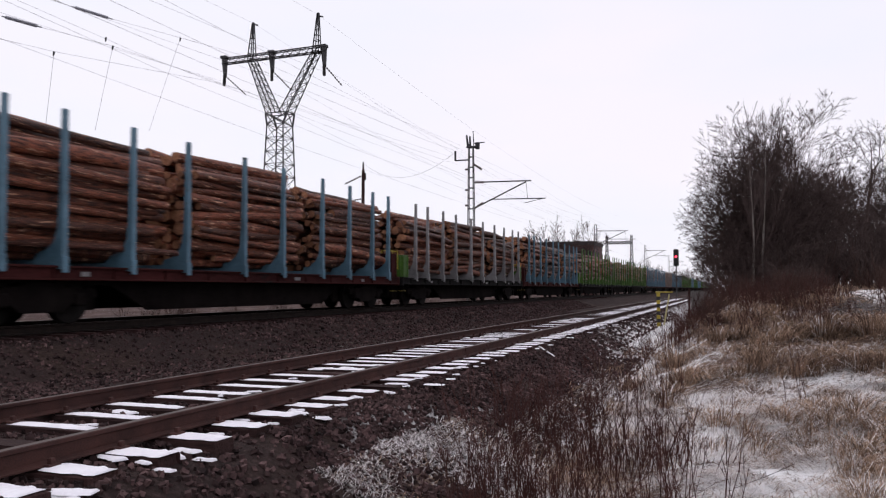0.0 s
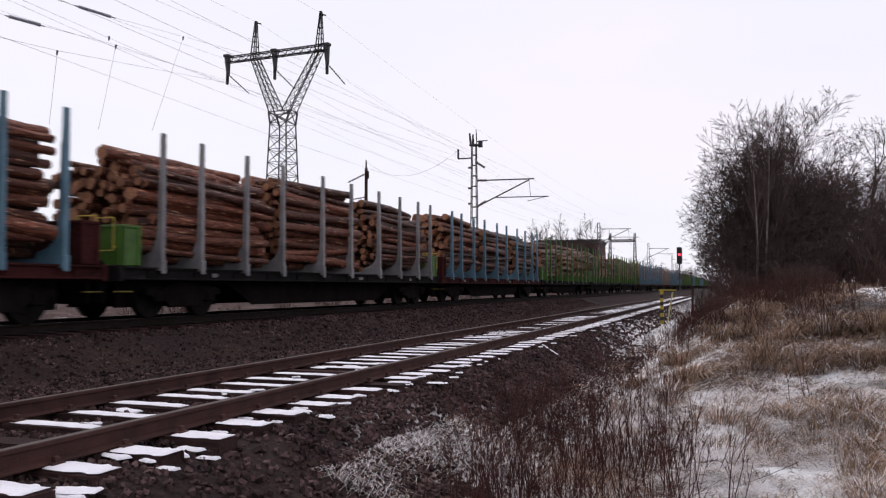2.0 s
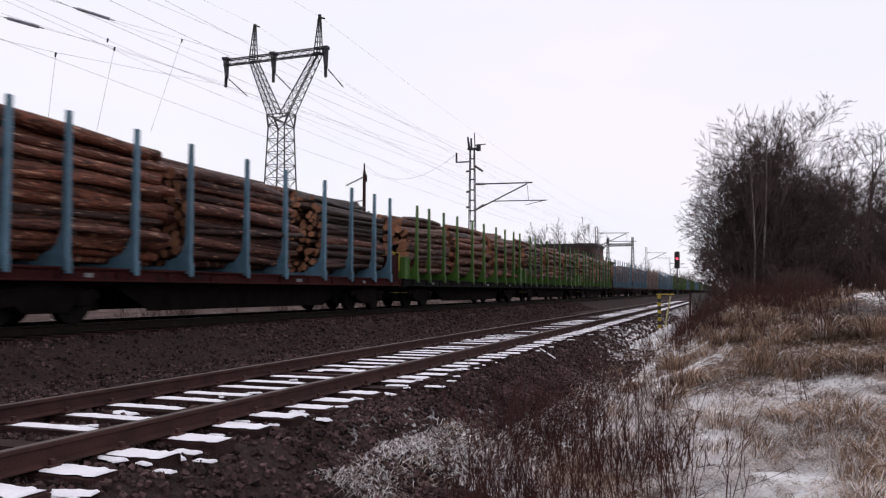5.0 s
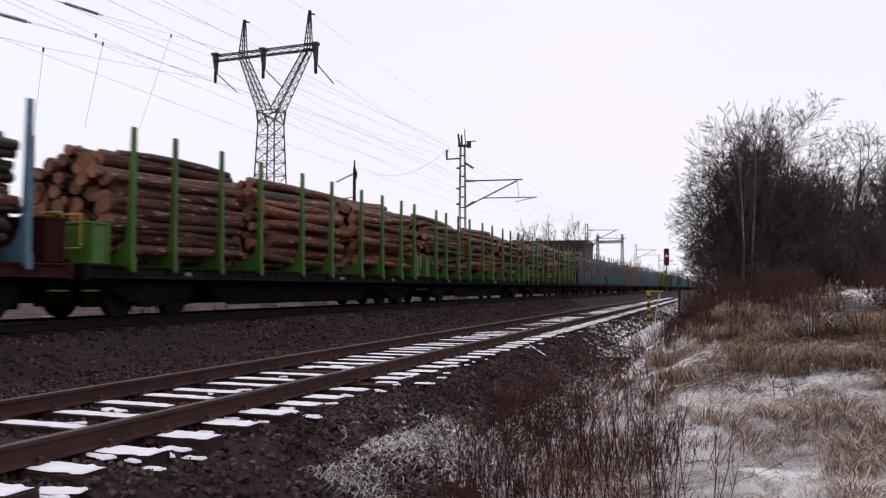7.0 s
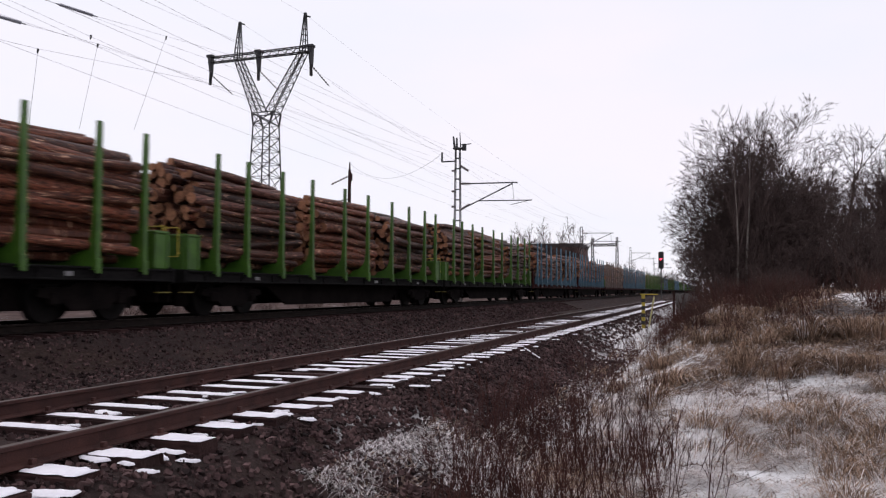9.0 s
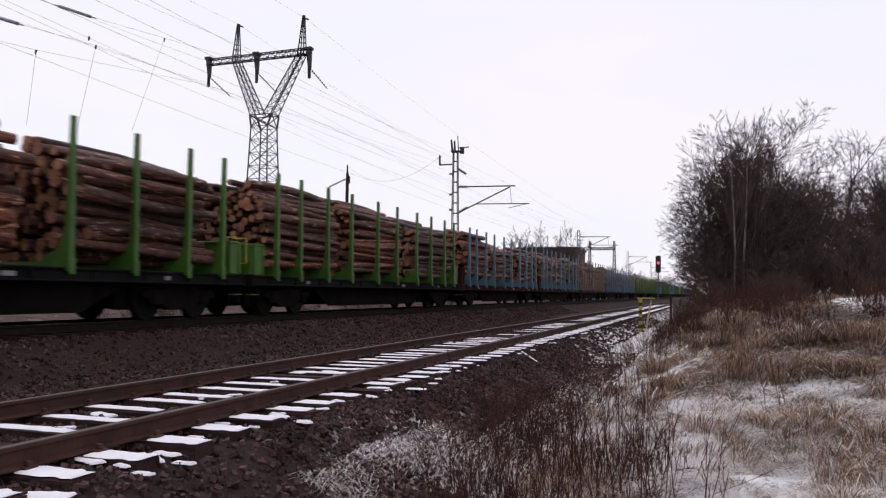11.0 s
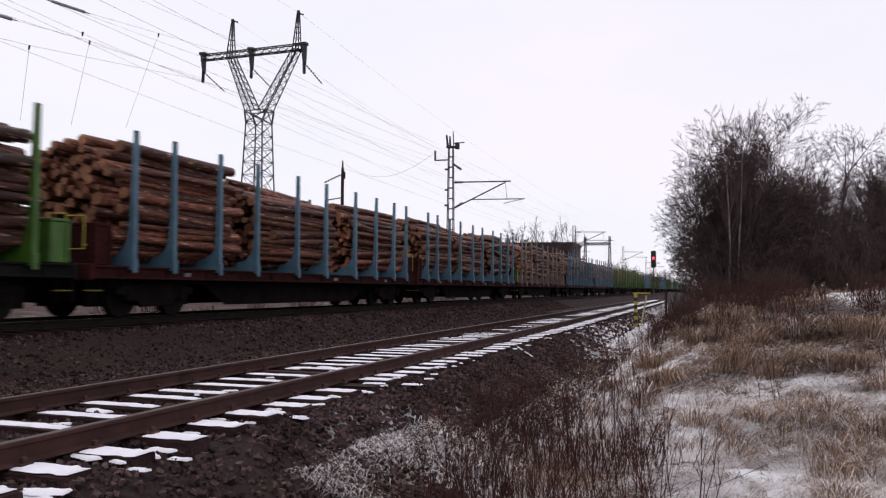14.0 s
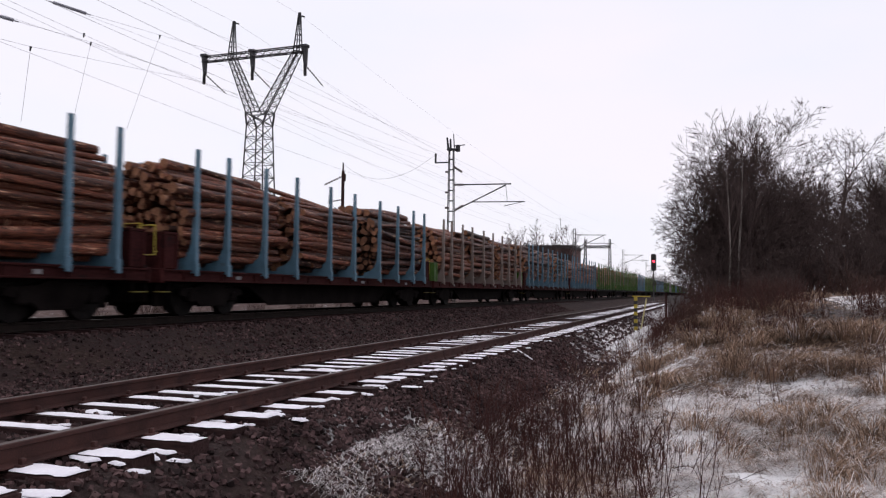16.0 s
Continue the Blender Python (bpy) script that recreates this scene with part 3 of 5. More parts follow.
def bogie_frame_mesh():
    bm = bmesh.new()
    for s in (-1, 1):
        x0, x1 = (s * 0.98, s * 1.10) if s > 0 else (s * 1.10, s * 0.98)
        pts = [(-1.35, 0.52), (-1.30, 0.66), (-0.55, 0.70), (-0.35, 0.78), (0.35, 0.78), (0.55, 0.70), (1.30, 0.66), (1.35, 0.52), (0.78, 0.44), (0.50, 0.24), (-0.50, 0.24), (-0.78, 0.44)]
        a = [bm.verts.new((x0, y, z)) for y, z in pts]
        b = [bm.verts.new((x1, y, z)) for y, z in pts]
        bm.faces.new(a)
        bm.faces.new(b[::-1])
        for i in range(len(pts)):
            bm.faces.new((a[i], b[i], b[(i + 1) % len(pts)], a[(i + 1) % len(pts)]))
        for y in (-0.9, 0.9):
            box(bm, min(s * 0.96, s * 1.16), max(s * 0.96, s * 1.16), y - 0.14, y + 0.14, 0.34, 0.60, 0.03)
            tube(bm, (s * 1.04, y - 0.22, 0.5), (s * 1.04, y - 0.22, 0.72), 0.06, n=8)
            tube(bm, (s * 1.04, y + 0.22, 0.5), (s * 1.04, y + 0.22, 0.72), 0.06, n=8)
    box(bm, -1.0, 1.0, -0.2, 0.2, 0.48, 0.84, 0.02)
    # added dark filler plates that close the bright gaps around the wheels
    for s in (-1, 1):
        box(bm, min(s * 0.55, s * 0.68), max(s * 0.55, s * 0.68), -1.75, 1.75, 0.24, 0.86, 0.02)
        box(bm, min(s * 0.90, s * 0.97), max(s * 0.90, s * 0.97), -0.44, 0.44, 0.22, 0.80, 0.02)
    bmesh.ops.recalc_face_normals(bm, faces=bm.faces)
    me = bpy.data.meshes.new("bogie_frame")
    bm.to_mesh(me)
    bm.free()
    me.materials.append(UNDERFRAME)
    return me


WHEELSET = wheelset_mesh()
BOGIE = bogie_frame_mesh()


def wagon(colour):
    paint = {"blue": BLUE_PAINT, "grey": GREY_PAINT, "brown": BROWN_PAINT, "green": GREEN_PAINT}[colour]
    sill = RED_SILL if colour in ("blue", "brown") else GREY_SILL
    boxpaint = RED_SILL if colour == "blue" else GREEN_PAINT
    w = tagged(empty("timber_wagon"), {"blue": "red-brown flat timber wagon with pale blue steel stakes", "grey": "dirty grey flat timber wagon with bare grey stakes",
                                       "brown": "timber wagon with dull rust-brown stakes", "green": "dark flat timber wagon with bright green stakes"}[colour], "timber wagon", "wagons of the train")
    y0, y1 = -1.05, 17.45
    # side sills with a recessed web
    for s in (-1, 1):
        bm = bmesh.new()
        xo, xi = s * 1.36, s * 1.22
        box(bm, min(xo, xi), max(xo, xi), y0, y1, DECK - 0.05, DECK - 0.005, 0.008)
        box(bm, min(xo, xi), max(xo, xi), y0, y1, DECK - 0.28, DECK - 0.24, 0.008)
        box(bm, min(xi, s * 1.31), max(xi, s * 1.31), y0, y1, DECK - 0.245, DECK - 0.045)
        for k in range(12):
            yy = y0 + 0.7 + k * 1.55
            box(bm, min(s * 1.30, s * 1.35), max(s * 1.30, s * 1.35), yy, yy + 0.02, DECK - 0.245, DECK - 0.045)
        part("side_sill", bm, sill, w)
    for yy, wide in ((1.9, 0.22), (9.9, 0.3), (14.3, 0.2)):
        bm = bmesh.new()
        box(bm, 1.312, 1.322, yy, yy + wide, DECK - 0.20, DECK - 0.11, 0.003)
        part("marking_bar", bm, GREY_PAINT, w, "pale painted marking")
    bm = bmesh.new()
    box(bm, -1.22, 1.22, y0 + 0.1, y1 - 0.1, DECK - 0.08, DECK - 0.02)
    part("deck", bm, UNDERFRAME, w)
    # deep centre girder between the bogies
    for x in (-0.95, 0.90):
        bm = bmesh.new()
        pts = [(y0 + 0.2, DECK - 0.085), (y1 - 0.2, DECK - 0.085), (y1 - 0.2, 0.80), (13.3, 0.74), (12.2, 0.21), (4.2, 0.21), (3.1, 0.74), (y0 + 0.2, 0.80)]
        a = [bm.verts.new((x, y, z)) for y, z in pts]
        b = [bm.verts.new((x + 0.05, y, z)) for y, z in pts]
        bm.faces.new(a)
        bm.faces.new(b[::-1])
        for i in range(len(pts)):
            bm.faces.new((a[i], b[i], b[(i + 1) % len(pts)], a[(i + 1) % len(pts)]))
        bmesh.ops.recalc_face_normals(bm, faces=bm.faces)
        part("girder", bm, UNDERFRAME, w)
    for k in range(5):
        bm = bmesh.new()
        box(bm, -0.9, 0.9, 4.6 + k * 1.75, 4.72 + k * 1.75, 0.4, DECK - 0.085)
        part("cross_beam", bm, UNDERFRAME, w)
    for y in (y0, y1):
        out = -1 if y == y0 else 1
        bm = bmesh.new()
        box(bm, -1.34, 1.34, min(y, y + out * 0.12), max(y, y + out * 0.12), DECK - 0.32, DECK + 0.02, 0.015)
        part("headstock", bm, sill, w)
        bm = bmesh.new()
        box(bm, -0.42, 0.42, min(y + out * 0.12, y + out * 0.275), max(y + out * 0.12, y + out * 0.275), 0.72, 1.14, 0.04)
        # the second box is an added dark panel filling the gap below the headstock
        box(bm, -0.9, 0.9, min(y + out * 0.02, y + out * 0.10), max(y + out * 0.02, y + out * 0.10), 0.34, 0.80, 0.02)
        tube(bm, (0.55, y + out * 0.1, 0.85), (0.55, y + out * 0.27, 0.42), 0.04, n=6)
        tube(bm, (-0.55, y + out * 0.1, 0.85), (-0.55, y + out * 0.27, 0.42), 0.04, n=6)
        part("coupler", bm, UNDERFRAME, w)
        for s in (-1, 1):
            bm = bmesh.new()
            tube(bm, (s * 0.88, y + out * 0.10, 1.02), (s * 0.88, y + out * 0.24, 1.02), 0.09, n=10)
            tube(bm, (s * 0.88, y + out * 0.24, 1.02), (s * 0.88, y + out * 0.285, 1.02), 0.22, n=16)
            part("buffer", bm, UNDERFRAME, w)
        bm = bmesh.new()
        tube(bm, (1.22, y + out * 0.06, DECK - 0.3), (1.22, y + out * 0.06, 0.60), 0.016, n=6)
        tube(bm, (1.22, y - out * 0.32, 0.60), (1.22, y - out * 0.32, DECK - 0.3), 0.016, n=6)
        tube(bm, (1.22, y - out * 0.32, 0.565), (1.22, y + out * 0.06, 0.565), 0.016, n=6)
        part("step_hanger", bm, UNDERFRAME, w)
        bm = bmesh.new()
        box(bm, 1.12, 1.26, min(y + out * 0.08, y - out * 0.34), max(y + out * 0.08, y - out * 0.34), 0.575, 0.60, 0.006)
        part("footstep", bm, WORN_YELLOW, w, "worn yellow footstep")
    # end cabinet with a yellow hand rail
    for sgn, mid in ((1, 0.0), (-1, 16.40)):
        def at(v):
            return mid + sgn * v

        def slab(bm, x0, x1, ya, yb, z0, z1, bevel):
            box(bm, x0, x1, min(at(ya), at(yb)), max(at(ya), at(yb)), z0, z1, bevel)

        bm = bmesh.new()
        slab(bm, -1.26, 1.26, -1.0, -0.52, DECK + 0.004, DECK + 0.80, 0.02)
        cabinet = part("end_cabinet", bm, boxpaint, w)
        ribs = [(s, s + 0.12, -1.035, -0.997) for s in (-1.18, -0.45, 0.30, 1.06)] + [(1.257, 1.29, -0.60, -0.52), (1.257, 1.29, -1.0, -0.92)]
        for xa, xb, ya, yb in ribs:
            bm = bmesh.new()
            slab(bm, xa, xb, ya, yb, DECK + 0.02, DECK + 0.797, 0.006)
            part("rib", bm, boxpaint, cabinet)
        bm = bmesh.new()
        slab(bm, -1.28, 1.28, -1.02, -0.50, DECK + 0.80, DECK + 0.86, 0.01)
        part("lid", bm, boxpaint, cabinet)
        bm = bmesh.new()
        for a, b in (((0.62, -1.10, 0.32), (0.62, -1.10, 1.0)), ((1.08, -1.10, 0.32), (1.08, -1.10, 1.0)), ((0.62, -1.10, 1.0), (1.08, -1.10, 1.0)),
                     ((0.62, -1.10, 0.32), (1.08, -1.10, 0.32)), ((0.62, -1.10, 0.4), (0.62, -1.0, 0.4)), ((1.08, -1.10, 0.4), (1.08, -1.0, 0.4))):
            tube(bm, (a[0], at(a[1]), DECK + a[2]), (b[0], at(b[1]), DECK + b[2]), 0.014, n=6)
        part("hand_rail", bm, YELLOW, w, "yellow hand rail")
    # stakes in opposite pairs, each pair on a cross bolster
    near, far = stake_mesh(paint, 1), stake_mesh(paint, -1)
    bm = bmesh.new()
    box(bm, -0.80, 0.80, -0.06, 0.06, DECK, DECK + 0.105)
    bolster = bpy.data.meshes.new("bolster")
    bm.to_mesh(bolster)
    bm.free()
    bolster.materials.append(paint)
    rnd = random.Random(colour)
    for y in STAKES:
        same_mesh("stake", near, w, pose(0, y, 0, rnd.uniform(-0.4, 0.4), rnd.uniform(-0.3, 0.3), 0))
        same_mesh("stake", far, w, pose(0, y, 0, rnd.uniform(-0.4, 0.4), rnd.uniform(-0.3, 0.3), 0))
        same_mesh("bolster", bolster, w, pose(0, y, 0))
    for yc in (1.2, 15.2):
        bogie = same_mesh("bogie", BOGIE, w, pose(0, yc, 0))
        for dy in (-0.9, 0.9):
            same_mesh("wheelset", WHEELSET, bogie, pose(0, dy, 0.46))
    return w


COLOURS = ["blue", "grey", "blue", "green", "green", "green", "blue", "blue", "brown", "blue", "blue", "green", "green", "green", "blue", "green", "green", "blue", "blue", "green", "green", "grey", "green", "green", "blue", "green", "green", "blue", "green", "green", "blue", "blue", "green", "green", "green"]
TONES = [("orange", "orange", "orange"), ("orange", "orange", "brown"), ("orange", "brown", "dark"), ("brown", "orange", "orange"), ("brown", "orange", "brown"), ("brown", "orange", "brown"),
         ("orange", "orange", "orange"), ("orange", "orange", "brown"), ("orange", "brown", "orange"), ("brown", "brown", "dark")]
train = []
SINGLE_WAGONS = 11
GIRTH = [0.098, 0.095, 0.100, 0.124, 0.108, 0.092, 0.086, 0.086, 0.092, 0.095, 0.09]


def build_train():
    masters, rnd, bulk = {}, random.Random(5), {}
    for k, colour in enumerate(COLOURS):
        start = pose(MAIN_X, TRAIN[0][1] + k * PITCH, 0)
        if colour in masters:
            w = copy_thing(masters[colour], start)
        else:
            w = masters[colour] = wagon(colour)
            w.matrix_basis = start
        train.append((w, k * PITCH))
        for j, y in enumerate((-0.46, 5.28, 11.42)):
            off = k * PITCH + y + rnd.uniform(-0.10, 0.10)
            tone = TONES[k % len(TONES)][j]
            length = rnd.uniform(4.65, 5.0) + (0.22 if j == 2 else 0.0)
            top = rnd.uniform(3.60, 3.90) + (0.14 if (k, j) in ((2, 1), (2, 2), (5, 1)) else 0.0)
            at = pose(MAIN_X, TRAIN[0][1] + off, 0)
            if k < SINGLE_WAGONS:
                s = log_stack(1000 + 10 * k + j, tone, True, length, top, GIRTH[k])
                s.matrix_basis = at
            elif (tone, j) in bulk:
                s = copy_thing(bulk[tone, j], at)
            else:
                s = bulk[tone, j] = log_stack(3000 + 10 * k + j, tone, False, length, top)
                s.matrix_basis = at
            train.append((s, off))


def along(t):
    for (a, ya), (b, yb) in zip(TRAIN, TRAIN[1:]):
        if t <= b + 1e-6:
            return ya + (yb - ya) * (t - a) / (b - a)
    return TRAIN[-1][1]


def motions():
    for thing, off in train:
        walk(thing, [(t, pose(MAIN_X, y + off, 0)) for t, y in TRAIN])
    # the wheels of the wagons that pass roll along the rail
    times = [k * 0.08 for k in range(201)]
    for thing, off in train[:32:4]:
        for bogie in [b for b in thing.children if b.name.startswith("bogie")]:
            for axle in bogie.children:
                place = axle.matrix_basis.translation.copy()
                walk(axle, [(t, pose(place.x, place.y, place.z, math.degrees((TRAIN[0][1] - along(t)) / 0.46))) for t in times])


# ---------------------------------------------------------------- lattice masts and wires
def lattice(bm, corners0, corners1, bays, w, brace, cross=True, diagonal=True):
    """Four-legged lattice between two rings of corners."""
    c0, c1 = [Vector(c) for c in corners0], [Vector(c) for c in corners1]
    n = len(c0)
    for a, b in zip(c0, c1):
        bar(bm, a, b, w)
    for k in range(bays):
        u, v = k / bays, (k + 1) / bays
        for i in range(n):
            j = (i + 1) % n
            a0, a1 = c0[i].lerp(c1[i], u), c0[i].lerp(c1[i], v)
            b0, b1 = c0[j].lerp(c1[j], u), c0[j].lerp(c1[j], v)
            if diagonal:
                bar(bm, a0, b1, brace)
            if cross:
                bar(bm, b0, a1, brace)
            bar(bm, a1, b1, brace)


def ring(cx, cy, z, hx, hy):
    return [(cx - hx, cy - hy, z), (cx + hx, cy - hy, z), (cx + hx, cy + hy, z), (cx - hx, cy + hy, z)]


PY_X, PY_Y = -45.7, 75.0


def pylon():
    p = tagged(empty("transmission_pylon", PY_X, PY_Y, ground_z(PY_X, PY_Y)), "tall grey steel lattice Y-shaped transmission pylon behind the railway", "pylon")
    g = ground_z(PY_X, PY_Y)
    d = -g
    bm = bmesh.new()
    lattice(bm, ring(0, 0, -0.3, 1.75, 1.75), ring(0, 0, 12.7 + d, 1.2, 1.2), 7, 0.11, 0.05)
    lattice(bm, ring(0, 0, 12.7 + d, 1.2, 1.2), ring(0, 0, 18.4 + d, 1.0, 1.0), 4, 0.11, 0.05)
    lattice(bm, ring(0, 0, 18.4 + d, 1.0, 1.0), ring(0, 0, 19.7 + d, 1.35, 0.75), 1, 0.16, 0.09)
    part("lower_tower", bm, LATTICE, p)
    for s, x_top in ((-1, -3.65), (1, 4.45)):
        bm = bmesh.new()
        lattice(bm, ring(s * 0.75, 0, 19.7 + d, 0.6, 0.65), ring(x_top, 0, 26.1 + d, 0.36, 0.38), 8, 0.10, 0.05, False)
        part("upper_leg", bm, LATTICE, p)
        bm = bmesh.new()
        lattice(bm, ring(x_top, 0, 26.1 + d, 0.36, 0.30), ring(x_top + 0.15, 0, 30.15 + d + (0.15 if s > 0 else 0.0), 0.08, 0.07), 7, 0.10, 0.045, False, False)
        bar(bm, (x_top + 0.1, 0, 30.0 + d), (x_top + 0.75, 0, 29.8 + d), 0.12)
        part("earth_wire_peak", bm, LATTICE, p)
    bm = bmesh.new()
    r0 = [(-7.4, -0.25, 25.85 + d), (-7.4, 0.25, 25.85 + d), (-7.4, 0.25, 26.45 + d), (-7.4, -0.25, 26.45 + d)]
    r1 = [(5.5, -0.25, 26.0 + d), (5.5, 0.25, 26.0 + d), (5.5, 0.25, 26.65 + d), (5.5, -0.25, 26.65 + d)]
    lattice(bm, r0, r1, 13, 0.10, 0.05, False)
    part("crossarm", bm, LATTICE, p)
    for x in (-7.1, -1.0, 5.4):
        bm = bmesh.new()
        tube(bm, (x - 0.10, 0, 26.6 + d), (x, 0, 24.5 + d), 0.36, 0.20, n=6)
        box(bm, x - 0.48, x + 0.28, -0.35, 0.35, 26.45 + d, 26.75 + d, 0.03)
        part("insulator_bracket", bm, LATTICE, p)
        for s in (-1, 1):
            bm = bmesh.new()
            a = Vector((x, s * 0.1, 24.5 + d))
            b = (Vector((x, 4.2, 23.3 + d)) if s > 0 else Vector((x + 0.25, -0.5, 23.2 + d)))
            wide = 0.10 if s > 0 else 0.19
            ribbed(bm, a, b, wide, 0.03, 9)
            part("insulator_string", bm, PORCELAIN if s > 0 else MAST_METAL, p, "string of brown disc insulators" if s > 0 else "string of grey disc insulators")
    return p


def wire(name, pts, r, label, sag=0.0, n=24):
    cu = bpy.data.curves.new(name, 'CURVE')
    cu.dimensions = '3D'
    cu.bevel_depth = r
    cu.bevel_resolution = 0
    for a, b in zip(pts, pts[1:]):
        sp = cu.splines.new('POLY')
        sp.points.add(n)
        for k in range(n + 1):
            u = k / n
            p = Vector(a).lerp(Vector(b), u)
            p.z -= sag * 4 * u * (1 - u)
            sp.points[k].co = (*p, 1)
    cu.materials.append(WIRE)
    return tagged(new(name, cu), label, "wire", kind="structure")


def catenary_mast(x, y, height, arm_top, arm_low, reach, extras=True, label="grey lattice catenary mast with a cantilever arm"):
    g = ground_z(x, y)
    m = tagged(empty("catenary_mast", x, y, g), label, "catenary mast", "masts along the line")
    bm = bmesh.new()
    lattice(bm, ring(0, 0, -0.2, 0.26, 0.18), ring(0, 0, height - g, 0.14, 0.11), 16, 0.055, 0.045, False, False)
    part("lattice_post", bm, MAST_METAL, m)
    bm = bmesh.new()
    zt, zl = arm_top - g, arm_low - g
    tube(bm, (0.2, 0, zt), (reach + 0.15, 0, zt - 0.06), 0.045, n=8)
    tube(bm, (0.25, 0, zt - 1.75), (reach - 0.2, 0, zt - 0.12), 0.045, n=8)
    tube(bm, (1.5, 0, zl), (reach + 1.1, 0, zl - 0.06), 0.035, n=8)
    tube(bm, (reach - 0.2, 0, zt - 0.1), (reach - 0.1, 0, zl - 0.05), 0.015, n=6)
    tube(bm, (reach + 1.05, 0, zl - 0.05), (reach - 0.3, 0.0, zl - 0.32), 0.022, n=6)
    part("cantilever", bm, MAST_METAL, m)
    for a, b in (((0.2, 0, zt), (0.9, 0, zt - 0.02)), ((0.25, 0, zt - 1.75), (0.85, 0, zt - 1.4))):
        bm = bmesh.new()
        a, b = Vector(a), Vector(b)
        ribbed(bm, a, b, 0.11, 0.05, 6)
        part("insulator", bm, PORCELAIN, m, "brown ribbed insulator")
    if extras:
        bm = bmesh.new()
        zh = height - g
        box(bm, -0.3, 0.45, -0.2, 0.2, zh - 0.1, zh, 0.02)
        tube(bm, (-0.22, 0, zh), (-0.32, 0, zh + 0.8), 0.09, 0.06, n=8)
        tube(bm, (-0.06, 0, zh), (-0.08, 0, zh + 0.7), 0.08, 0.06, n=8)
        tube(bm, (0.2, 0, zh), (0.14, 0, zh + 1.05), 0.04, 0.03, n=6)
        tube(bm, (0.2, 0, zh + 0.2), (0.95, 0, zh + 0.24), 0.035, n=6)
        box(bm, 0.32, 0.58, -0.12, 0.12, zh - 0.2, zh + 0.25, 0.02)
        part("switchgear", bm, LATTICE, m, "switchgear and insulators on top")
        bm = bmesh.new()
        tube(bm, (-0.1, 0, 9.4 - g), (-1.15, 0, 9.4 - g), 0.05, n=6)
        tube(bm, (-1.13, 0, 9.4 - g), (-1.13, 0, 10.05 - g), 0.07, n=8)
        part("side_bracket", bm, LATTICE, m)
        bm = bmesh.new()
        for z in (8.75, 7.35, 6.3):
            tube(bm, (-0.15, 0, z - g), (-0.42, 0, z - g), 0.07, n=8)
        tube(bm, (0.15, 0, 9.1 - g), (0.75, 0, 8.7 - g), 0.07, n=8)
        part("side_insulator", bm, PORCELAIN, m)
    return m


